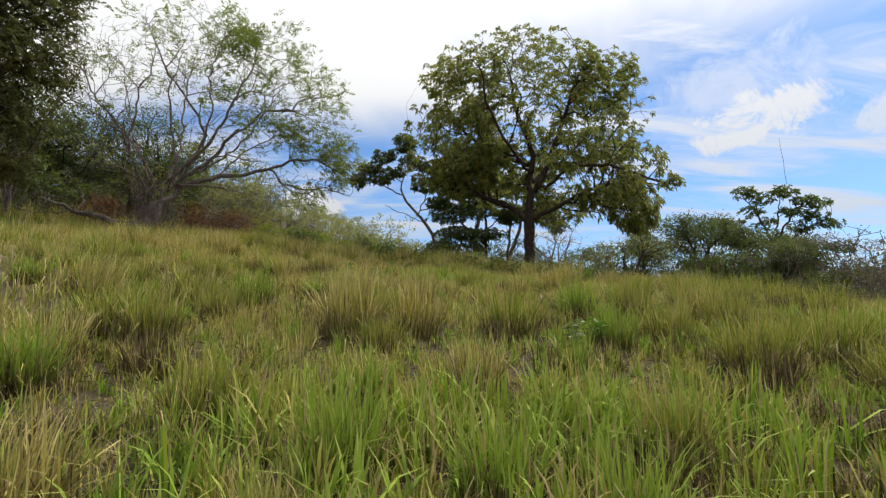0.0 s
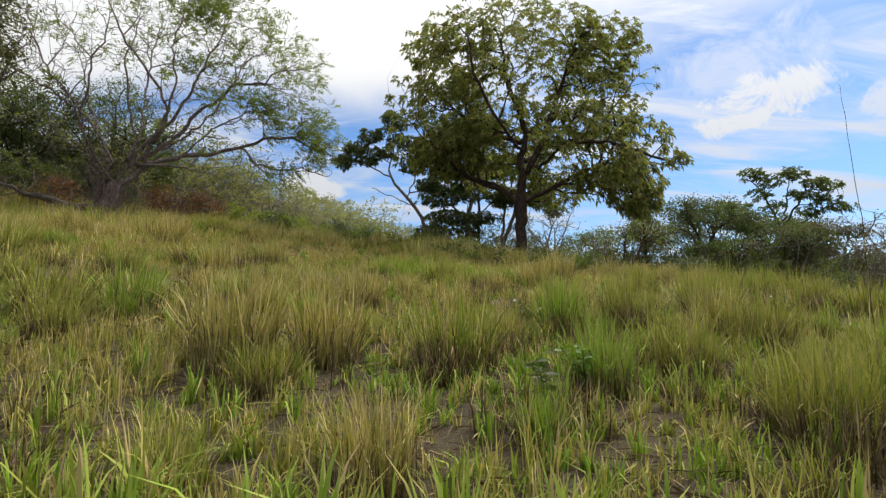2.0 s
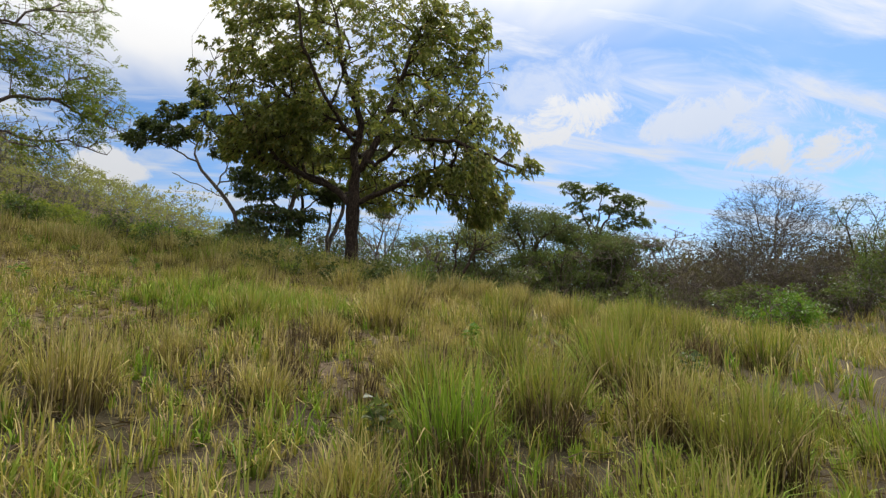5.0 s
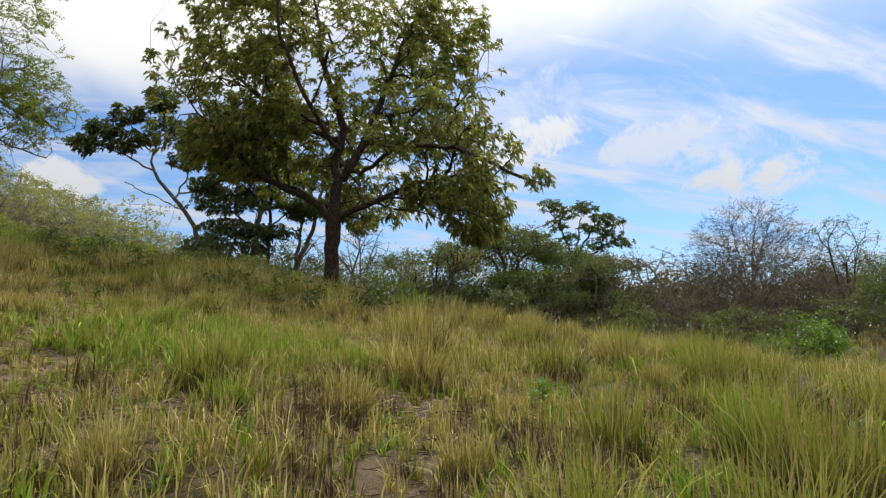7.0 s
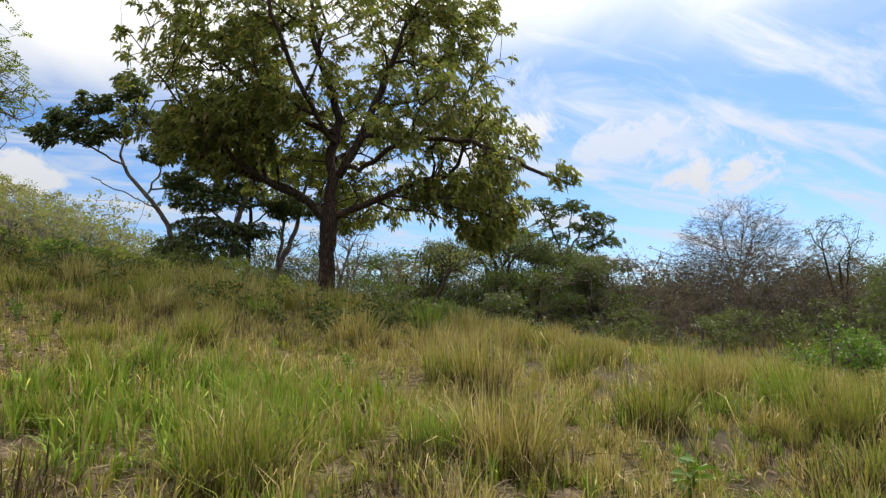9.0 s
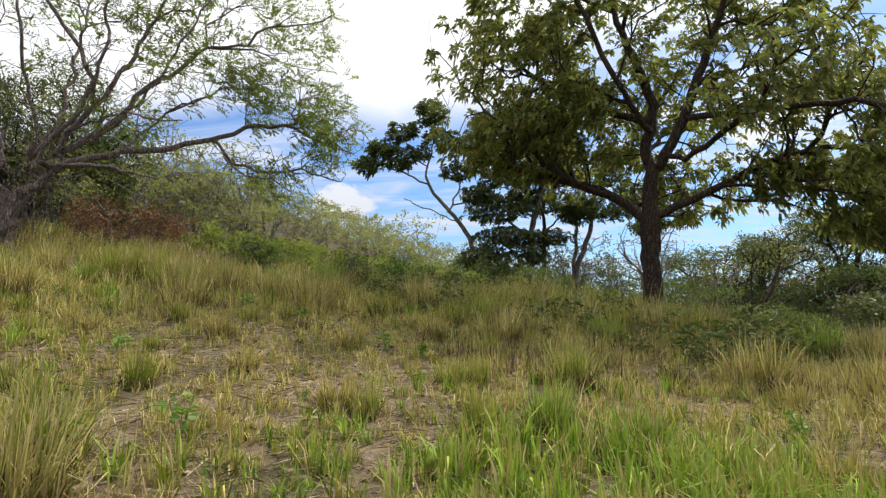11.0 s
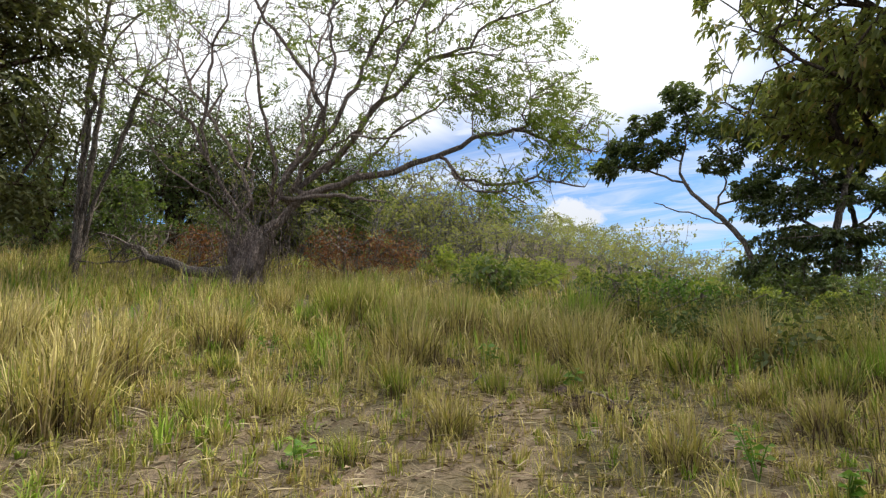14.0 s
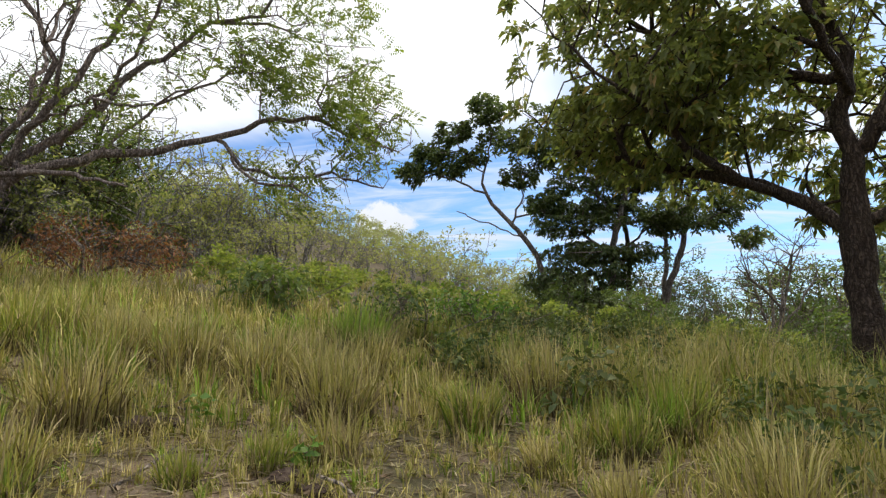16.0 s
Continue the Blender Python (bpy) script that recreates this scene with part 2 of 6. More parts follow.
M_BARK_GREY = bark_material("grey_bark", (0.095, 0.074, 0.060), (0.31, 0.25, 0.205))
M_BARK_THORN = bark_material("brown_grey_thorn_bark", (0.135, 0.098, 0.082), (0.40, 0.31, 0.265))
M_BARK_PALE = bark_material("pale_grey_twigs", (0.13, 0.115, 0.105), (0.33, 0.30, 0.28), 6.0, 0.5)
M_LEAF = leaf_material("broad_green_leaves", [(0.0, (0.105, 0.13, 0.042)), (0.45, (0.175, 0.20, 0.06)), (0.8, (0.25, 0.265, 0.088)), (0.93, (0.33, 0.285, 0.10)), (1.0, (0.37, 0.24, 0.11))], 0.6, 0.33, (0.205, 0.195, 0.085))
M_LEAF_DARK = leaf_material("dark_green_leaves", [(0.0, (0.060, 0.085, 0.036)), (0.6, (0.10, 0.13, 0.05)), (1.0, (0.16, 0.185, 0.072))], 0.5, 0.42, (0.105, 0.11, 0.05))
M_EVERGREEN = leaf_material("dusky_feathery_leaves", [(0.0, (0.065, 0.078, 0.028)), (0.6, (0.11, 0.12, 0.045)), (1.0, (0.17, 0.17, 0.065))], 0.4, 0.6, (0.12, 0.10, 0.05))
M_FEATHER = leaf_material("feathery_leaves", [(0.0, (0.12, 0.165, 0.03)), (0.5, (0.18, 0.23, 0.045)), (1.0, (0.27, 0.29, 0.08))], 0.48, 0.55, (0.16, 0.185, 0.05))
M_THICKET = leaf_material("thicket_leaves", [(0.0, (0.062, 0.092, 0.024)), (0.6, (0.11, 0.15, 0.036)), (1.0, (0.18, 0.205, 0.055))], 0.42, 0.6)
M_SCRUB = leaf_material("scrub_leaves", [(0.0, (0.17, 0.20, 0.06)), (0.5, (0.26, 0.28, 0.09)), (0.85, (0.33, 0.315, 0.13)), (1.0, (0.38, 0.33, 0.17))], 0.5, 0.8, (0.30, 0.275, 0.14))
M_BRIGHT = leaf_material("fresh_green_leaves", [(0.0, (0.07, 0.145, 0.016)), (0.6, (0.125, 0.22, 0.022)), (1.0, (0.20, 0.27, 0.045))], 0.4, 0.5)
M_BUSH = leaf_material("yellow_green_leaves", [(0.0, (0.13, 0.17, 0.035)), (0.5, (0.22, 0.255, 0.055)), (1.0, (0.32, 0.32, 0.09))], 0.5, 0.7)
M_WEED = leaf_material("dull_green_weeds", [(0.0, (0.05, 0.075, 0.02)), (0.6, (0.09, 0.125, 0.03)), (1.0, (0.16, 0.18, 0.05))], 0.4, 0.6, (0.11, 0.10, 0.04))
M_BRUSH = leaf_material("withered_brush_leaves", [(0.0, (0.085, 0.072, 0.042)), (0.6, (0.15, 0.128, 0.076)), (1.0, (0.22, 0.19, 0.12))], 0.3, 0.9, (0.14, 0.13, 0.065))
M_RED = leaf_material("dead_reddish_leaves", [(0.0, (0.13, 0.055, 0.028)), (0.6, (0.25, 0.105, 0.052)), (1.0, (0.36, 0.19, 0.10))], 0.3, 0.8)
M_LITTER = leaf_material("dry_leaf_litter", [(0.0, (0.06, 0.035, 0.02)), (0.5, (0.16, 0.10, 0.055)), (1.0, (0.36, 0.27, 0.17))], 0.1, 0.85)


# ---------------------------------------------------------------- ground
def ground_height(x, y):
    """The hillside: it climbs ahead and to the left, falls off to the right, and levels out far away."""
    x, y = np.asarray(x, float), np.asarray(y, float)
    dx, dy = x, y - 12.0
    r = np.hypot(dx, dy) + 1e-9
    k = np.where(r < 42, 1.0, (42 + 22 * (1 - np.exp(-(np.maximum(r, 42) - 42) / 22))) / r)
    qx, qy = dx * k, 12.0 + dy * k
    z = -0.034 - 0.0093 * qx + 0.2366 * qy - 0.00034 * qx ** 2 - 0.00468 * qx * qy - 0.0022 * qy ** 2
    # valley floor on the right ahead
    side = np.clip((qx - 8) / 16, 0, 1) * np.clip((qy - 10) / 16, 0, 1)
    floor = 1.8 + 2.2 * np.clip((np.hypot(x, y) - 32) / 26, 0, 1)
    soft = np.where(z < floor, floor - 0.35 * (1 - np.exp(-(floor - z) / 1.5)), z)
    z = z * (1 - side) + np.maximum(z, soft) * side
    z = z - np.maximum(r - 95, 0) * 0.10 * np.exp(-np.maximum(r - 95, 0) / 400)
    # wooded rise beyond the dip
    z = z + 4.6 * np.exp(-((x + 22) / 19) ** 2 - ((y - 70) / 17) ** 2)
    # small humps
    z = z + 0.05 * np.sin(x * 1.3 + 0.7 * np.sin(y * 0.9)) * np.sin(y * 1.1 + 0.5) + 0.02 * np.sin(3.1 * x + 1.2 * y) * np.sin(2.3 * y - x)
    return z


def zg(x, y):
    return float(ground_height(x, y))


def mesh_from(name, verts, loops, sizes, mat, attrs=None, smooth=False):
    me = bpy.data.meshes.new(name)
    verts = np.asarray(verts, np.float32)
    loops, sizes = np.asarray(loops, np.int32), np.asarray(sizes, np.int32)
    me.vertices.add(len(verts))
    me.vertices.foreach_set("co", verts.ravel())
    me.loops.add(len(loops))
    me.loops.foreach_set("vertex_index", loops)
    me.polygons.add(len(sizes))
    me.polygons.foreach_set("loop_start", np.concatenate([[0], np.cumsum(sizes)[:-1]]).astype(np.int32))
    me.polygons.foreach_set("loop_total", sizes)
    for key, values in (attrs or {}).items():
        a = me.attributes.new(key, "FLOAT", "POINT")
        a.data.foreach_set("value", np.asarray(values, np.float32))
    if smooth:
        me.polygons.foreach_set("use_smooth", np.ones(len(sizes), bool))
    me.materials.append(mat)
    me.update(calc_edges=True)
    return me


def part(name, me, parent=None, label=""):
    ob = new(name, me)
    if parent is not None:
        ob.parent = parent
    return tagged(ob, label)


def build_ground():
    def axis(lo, hi, step, far):
        a = np.arange(lo, hi + step / 2, step)
        g, out, d = step, [], 0.0
        while d < far:
            g *= 1.18
            d += g
            out.append(d)
        out = np.array(out)
        return np.concatenate([lo - out[::-1], a, hi + out])
    xs, ys = axis(-12, 12, 0.4, 1800), axis(-2, 30, 0.4, 1800)
    gx, gy = np.meshgrid(xs, ys)
    v = np.stack([gx.ravel(), gy.ravel(), ground_height(gx, gy).ravel()], 1)
    nx, ny = len(xs), len(ys)
    i = (np.arange(ny - 1)[:, None] * nx + np.arange(nx - 1)[None, :]).ravel()
    q = np.stack([i, i + 1, i + nx + 1, i + nx], 1)
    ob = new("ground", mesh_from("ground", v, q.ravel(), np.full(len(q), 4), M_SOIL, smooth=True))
    tagged(ob, "brown soil hillside with dry thatch and bare dirt patches", "ground", kind="structure")


build_ground()


# ---------------------------------------------------------------- blades, leaves, branches
def blades(rng, base, height, lean, azim, width, levels, kink=None):
    """Tapered curved blades: arrays of verts, loops, sizes and the share of the length reached at each vertex."""
    n = len(base)
    s = np.array([0, 0.32, 0.72, 1.0]) if levels == 4 else np.array([0, 0.55, 1.0])
    dirx, diry = np.cos(azim), np.sin(azim)
    sidex, sidey = -diry, dirx
    tw = rng.uniform(-0.9, 0.9, n)
    sx, sy = sidex * np.cos(tw) + dirx * np.sin(tw), sidey * np.cos(tw) + diry * np.sin(tw)
    k = 2 * levels - 1
    verts = np.zeros((n, k, 3), np.float32)
    along = np.tile(np.concatenate([np.repeat(s[:-1], 2), s[-1:]]), n)
    for j, t in enumerate(s):
        out = height * lean * t ** 1.9
        up = height * (t - 0.42 * lean * t ** 2.6)
        if kink is not None and t > 0.6:
            # folded over: the upper half hangs out sideways or down
            out = np.where(kink > 0, height * (lean * 0.25 + 0.75 * (t - 0.45)), out)
            up = np.where(kink > 0, height * (0.5 - kink * (t - 0.5)), up)
        px, py, pz = base[:, 0] + dirx * out, base[:, 1] + diry * out, base[:, 2] + up
        half = 0.5 * width * (1 - 0.45 * t)
        if j < levels - 1:
            verts[:, 2 * j] = np.stack([px - sx * half, py - sy * half, pz], 1)
            verts[:, 2 * j + 1] = np.stack([px + sx * half, py + sy * half, pz], 1)
        else:
            verts[:, 2 * j] = np.stack([px, py, pz], 1)
    pat, sizes = [], []
    for j in range(levels - 2):
        pat += [2 * j, 2 * j + 1, 2 * j + 3, 2 * j + 2]
        sizes.append(4)
    pat += [k - 3, k - 2, k - 1]
    sizes.append(3)
    loops = (np.arange(n)[:, None] * k + np.array(pat)[None, :]).ravel()
    return verts.reshape(-1, 3), loops, np.tile(sizes, n), along


def tuft_blades(rng, cx, cy, count, h, spread, lean_hi, width, levels=4, rim=0.12):
    """Blades of many tufts: cx, cy, count, h are arrays, one entry a tuft."""
    idx = np.repeat(np.arange(len(cx)), count)
    n = len(idx)
    az = rng.uniform(0, 2 * np.pi, n)
    r = rim * np.sqrt(rng.uniform(0, 1, n)) * (h[idx] / 0.6)
    bx, by = cx[idx] + r * np.cos(az), cy[idx] + r * np.sin(az)
    az2 = az + rng.normal(0, 1.1, n)
    hh = h[idx] * rng.uniform(0.45, 1.12, n)
    lean = np.clip(rng.beta(1.4, 3.2, n) * lean_hi + spread * r / rim * 0.2, 0.02, 1.15)
    broken = rng.uniform(0, 1, n) < 0.3
    lean = np.where(broken, rng.uniform(0.35, 1.15, n), lean)
    az2 = np.where(broken, rng.uniform(0, 2 * np.pi, n), az2)
    kink = np.where(rng.uniform(0, 1, n) < 0.16, rng.uniform(-0.3, 0.8, n), 0.0)
    z = ground_height(bx, by) - 0.02
    ww = width * rng.uniform(0.6, 1.35, n)
    return blades(rng, np.stack([bx, by, z], 1), hh, lean, az2, ww, levels, kink)


def leaf_quads(rng, pos, direction, length, width, fold=0.25, droop=0.0):
    """One bent, pointed leaf of two quads' halves at each place."""
    n = len(pos)
    d = direction / (np.linalg.norm(direction, axis=1, keepdims=True) + 1e-9)
    ref = rng.normal(0, 1, (n, 3)) * 0.6 + np.array([0, 0, 1.0])
    side = np.cross(d, ref)
    side /= np.linalg.norm(side, axis=1, keepdims=True) + 1e-9
    nor = np.cross(side, d)
    L, W = length[:, None], width[:, None]
    mid = pos + d * L * 0.56 + np.array([0, 0, -1.0]) * droop * L * 0.22
    tip = pos + d * L * (1 - 0.25 * droop) + np.array([0, 0, -1.0]) * droop * L
    v = np.stack([pos, mid + side * W * 0.5 + nor * W * fold, tip, mid - side * W * 0.5 + nor * W * fold], 1)
    i = np.arange(n)[:, None] * 4
    loops = (i + np.array([0, 1, 2, 0, 2, 3])[None, :]).ravel()
    return v.reshape(-1, 3), loops, np.full(2 * n, 3)


def join(pieces):
    vs, ls, ss, off = [], [], [], 0
    at = []
    for p in pieces:
        vs.append(p[0]); ls.append(p[1] + off); ss.append(p[2]); off += len(p[0])
        if len(p) > 3:
            at.append(p[3])
    return (np.concatenate(vs), np.concatenate(ls), np.concatenate(ss)) + ((np.concatenate(at),) if at else ())


class Skeleton:
    """Branch nodes: place, parent, and how much foliage each carries."""

    def __init__(self):
        self.p, self.parent, self.tag, self.cost = [], [], [], []

    def add(self, p, parent, tag):
        self.p.append(np.asarray(p, float))
        self.parent.append(parent)
        self.tag.append(tag)
        self.cost.append(0.0 if parent < 0 else self.cost[parent] + float(np.linalg.norm(self.p[-1] - self.p[parent])))
        return len(self.p) - 1

    def line(self, pts, parent, tag, step=0.5, rng=None, wobble=0.0):
        """A run of nodes through pts, starting at the node parent (or at pts[0])."""
        pts = [np.asarray(q, float) for q in pts]
        if parent < 0:
            parent = self.add(pts[0], -1, tag)
            pts = pts[1:]
        last = self.p[parent]
        knots = [last] + pts
        for a, b in zip(knots[:-1], knots[1:]):
            m = max(1, int(np.linalg.norm(b - a) / step))
            for i in range(1, m + 1):
                q = a + (b - a) * i / m
                if rng is not None and i < m:
                    q = q + rng.normal(0, wobble, 3)
                parent = self.add(q, parent, tag)
        return parent


def grow(sk, tips, rng, first=60, reach=0.35, sag=0.12, wobble=0.05, tag="branch", step=0.5, lowest=0):
    """Joins every tip to the skeleton by a bent branch, the far-apart ones first."""
    tips = np.asarray(tips, float)
    n = len(tips)
    order, left = [], np.full(n, np.inf)
    j = int(rng.integers(n))
    for _ in range(min(first, n)):
        order.append(j)
        left = np.minimum(left, np.linalg.norm(tips - tips[j], axis=1))
        j = int(np.argmax(left))
    order = list(dict.fromkeys(order))
    rest = [i for i in range(n) if i not in set(order)]
    rng.shuffle(rest)
    ends = np.zeros(n, int)
    arr = np.zeros((len(sk.p) + n * 14, 3))
    cost = np.zeros(len(arr))
    m = len(sk.p)
    arr[:m], cost[:m] = np.array(sk.p), np.array(sk.cost)
    for i in order + rest:
        t = tips[i]
        d = np.linalg.norm(arr[:m] - t, axis=1)
        c = d + reach * cost[:m]
        c[:lowest] += 50.0
        k = int(np.argmin(c))
        a, length = arr[k], d[k]
        par = sk.parent[k]
        head = (a - arr[par]) if par >= 0 else np.array([0, 0, 1.0])
        head = head / (np.linalg.norm(head) + 1e-9)
        seg = max(1, min(8, int(length / step)))
        bend = a + head * length * 0.30 + (t - a) * 0.35 + np.array([0, 0, sag * length])
        parent = k
        for q in range(1, seg + 1):
            u = q / seg
            pt = (1 - u) ** 2 * a + 2 * u * (1 - u) * bend + u * u * t
            if q < seg:
                pt = pt + rng.normal(0, wobble * min(1.0, length / 2), 3)
            parent = sk.add(pt, parent, tag)
            arr[m], cost[m] = pt, sk.cost[parent]
            m += 1
        ends[i] = parent
    return ends


def radii(sk, ends, tip=0.012, power=0.46, cap=None):
    n = len(sk.p)
    load = np.zeros(n)
    np.add.at(load, ends, 1.0)
    par = np.array(sk.parent)
    for i in range(n - 1, 0, -1):
        if par[i] >= 0:
            load[par[i]] += load[i]
    r = tip * np.maximum(load, 0.6) ** power
    return np.minimum(r, cap) if cap is not None else r


def tubes(sk, r, want, sides):
    """Tapered tubes along all nodes whose tag is in want."""
    P, par = np.array(sk.p), np.array(sk.parent)
    tags = np.array(sk.tag)
    kids = np.where((par >= 0) & np.isin(tags, list(want)))[0]
    pa = par[kids]
    d = P[kids] - P[pa]
    d /= np.linalg.norm(d, axis=1, keepdims=True) + 1e-9
    # direction of each parent's own run
    gp = np.where(par[pa] >= 0, par[pa], pa)
    dp = P[pa] - P[gp]
    ln = np.linalg.norm(dp, axis=1, keepdims=True)
    dp = np.where(ln > 1e-6, dp / (ln + 1e-9), d)
    # the heaviest child goes on in its parent's run
    best = {}
    for k, q in zip(kids, pa):
        if q not in best or r[k] > r[best[q]]:
            best[q] = k
    cont = np.array([best[q] == k for k, q in zip(kids, pa)])
    same = np.array([tags[k] == tags[q] for k, q in zip(kids, pa)])
    cont &= same
    d0 = np.where(cont[:, None], dp + d, d)
    d0 /= np.linalg.norm(d0, axis=1, keepdims=True) + 1e-9
    # end ring leans into the next run
    nxt = np.array([best.get(k, k) for k in kids])
    d1 = d.copy()
    go = nxt != kids
    e = P[nxt[go]] - P[kids[go]]
    e /= np.linalg.norm(e, axis=1, keepdims=True) + 1e-9
    d1[go] = d[go] + e
    d1 /= np.linalg.norm(d1, axis=1, keepdims=True) + 1e-9
    r0 = np.where(cont, r[pa], np.minimum(r[pa] * 0.9, r[kids] * 1.25))
    r1 = r[kids]

    def ring(c, dd, rr):
        ref = np.array([0.36, 0.84, 0.2])
        u = np.cross(dd, ref)
        u /= np.linalg.norm(u, axis=1, keepdims=True) + 1e-9
        v = np.cross(dd, u)
        a = np.arange(sides) * 2 * np.pi / sides
        return c[:, None, :] + rr[:, None, None] * (np.cos(a)[None, :, None] * u[:, None, :] + np.sin(a)[None, :, None] * v[:, None, :])
    n = len(kids)
    V = np.concatenate([ring(P[pa], d0, r0), ring(P[kids], d1, r1)], 1).reshape(-1, 3)
    j = np.arange(sides)
    q = np.stack([j, (j + 1) % sides, sides + (j + 1) % sides, sides + j], 1).ravel()
    loops = (np.arange(n)[:, None] * 2 * sides + q[None, :]).ravel()
    return V, loops, np.full(n * sides, 4)


def rosettes(rng, tips, outward, count, length, width, spread=0.25, droop=0.35, up=0.25):
    """count leaves round each tip, most of them pointing outwards and down."""
    idx = np.repeat(np.arange(len(tips)), count)
    n = len(idx)
    dirs = rng.normal(0, 1, (n, 3)) + outward[idx] * 0.9 + np.array([0, 0, up])
    dirs /= np.linalg.norm(dirs, axis=1, keepdims=True)
    pos = tips[idx] + rng.normal(0, spread, (n, 3)) * np.array([1, 1, 0.7])
    L = length * rng.uniform(0.6, 1.25, n)
    return leaf_quads(rng, pos, dirs, L, L * width * rng.uniform(0.8, 1.2, n), 0.18, droop)


def umbrellas(rng, tips, outward, count, length, width, droop=0.4):
    """Whorls of long leaves: all spring from the twig's end and spread and droop like an umbrella."""
    idx = np.repeat(np.arange(len(tips)), count)
    n = len(idx)
    ax = outward + np.array([0, 0, 0.9]) + rng.normal(0, 0.3, outward.shape)
    ax /= np.linalg.norm(ax, axis=1, keepdims=True)
    u = np.cross(ax, np.array([0.3, 0.9, 0.1]))
    u /= np.linalg.norm(u, axis=1, keepdims=True)
    v = np.cross(ax, u)
    az = (np.tile(np.arange(count), len(tips)) + rng.uniform(-0.3, 0.3, n)) * 2 * np.pi / count * 1.618
    th = np.radians(rng.uniform(35, 112, n))
    d = np.cos(th)[:, None] * ax[idx] + np.sin(th)[:, None] * (np.cos(az)[:, None] * u[idx] + np.sin(az)[:, None] * v[idx])
    pos = tips[idx] + ax[idx] * rng.uniform(-0.10, 0.03, (n, 1))
    L = length * rng.uniform(0.65, 1.2, n)
    return leaf_quads(rng, pos, d, L, L * width * rng.uniform(0.85, 1.15, n), 0.14, droop * 1.0)


def feathers(rng, tips, outward, sprays, length, leaflets, size, droop=0.5, spread=0.2):
    """Pinnate sprays: a row of leaflet pairs along an arched stalk."""
    idx = np.repeat(np.arange(len(tips)), sprays)
    n = len(idx)
    d = rng.normal(0, 1, (n, 3)) * 0.8 + outward[idx] + np.array([0, 0, 0.1])
    d /= np.linalg.norm(d, axis=1, keepdims=True)
    side = np.cross(d, np.array([0, 0, 1.0]) + rng.normal(0, 0.35, (n, 3)))
    side /= np.linalg.norm(side, axis=1, keepdims=True) + 1e-9
    base = tips[idx] + rng.normal(0, spread, (n, 3))
    L = length * rng.uniform(0.6, 1.2, n)
    pieces = []
    for j in range(leaflets):
        u = (j // 2 + 1) / (leaflets / 2)
        s = 1 if j % 2 else -1
        pos = base + d * (L * u)[:, None] + np.array([0, 0, -1.0]) * (droop * L * u * u)[:, None]
        ld = side * s + d * 0.45 + np.array([0, 0, -0.25])
        pieces.append(leaf_quads(rng, pos, ld, size * rng.uniform(0.75, 1.2, n), 0.42 * size * np.ones(n), 0.12, 0.15))
    return join(pieces)


def in_ellipsoids(rng, blobs, count, shell=0.45, hole=0.5, seed=0.0, rough=0.55):
    """Places in round masses (x, y, z, rx, ry, rz, share), crowded towards the skin, thinned by noise."""
    out = []
    share = np.array([b[6] for b in blobs], float)
    share /= share.sum()
    for b, f in zip(blobs, share):
        need, got = int(round(count * f)), []
        tries = 0
        while len(got) < need and tries < 60:
            tries += 1
            v = rng.normal(0, 1, (need * 2, 3))
            v /= np.linalg.norm(v, axis=1, keepdims=True)
            rad = rng.uniform(shell ** 3, 1, (need * 2, 1)) ** (1 / 3)
            q = np.array(b[:3]) + v * rad * np.array(b[3:6])
            for p in q:
                if noise.noise(Vector((p[0] * rough + seed, p[1] * rough, p[2] * rough * 1.4))) > hole - 0.75:
                    got.append(p)
                    if len(got) >= need:
                        break
        out += got[:need]
    return np.array(out)


def weld(me):
    """Joins the rings where one length of wood goes on into the next."""
    bm = bmesh.new()
    bm.from_mesh(me)
    bmesh.ops.remove_doubles(bm, verts=bm.verts[:], dist=0.0006)
    bm.to_mesh(me)
    bm.free()


def tree_thing(name, label, category, base, sk, r, crown, bark, leaf, sides=7, limb_sides=6, twig_sides=4, group="", crown_name="crown"):
    """An Empty at the foot that carries trunk, limbs, twigs and crown."""
    root = new(name)
    root.location = base
    root.empty_display_size = 0.3
    tagged(root, label, category, group)
    off = np.array(base)
    tags = list(dict.fromkeys(sk.tag))
    for tag in tags:
        s = sides if tag == "trunk" else limb_sides if tag.startswith("limb") else twig_sides
        v, l, z = tubes(sk, r, {tag}, s)
        if len(v):
            nm = "trunk" if tag == "trunk" else "limb" if tag.startswith("limb") else "branchwork"
            me = mesh_from(nm, v - off, l, z, bark, smooth=True)
            if nm != "branchwork":
                weld(me)
            made = part(nm, me, root)
            if nm == "branchwork":
                tagged(made, kind="stuff")
    if crown is not None and len(crown[0]):
        tagged(part(crown_name, mesh_from(crown_name, crown[0] - off, crown[1], crown[2], leaf), root), kind="stuff")
    return root


def outward_from(tips, centre):
    o = tips - np.asarray(centre, float)
    return o / (np.linalg.norm(o, axis=1, keepdims=True) + 1e-9)


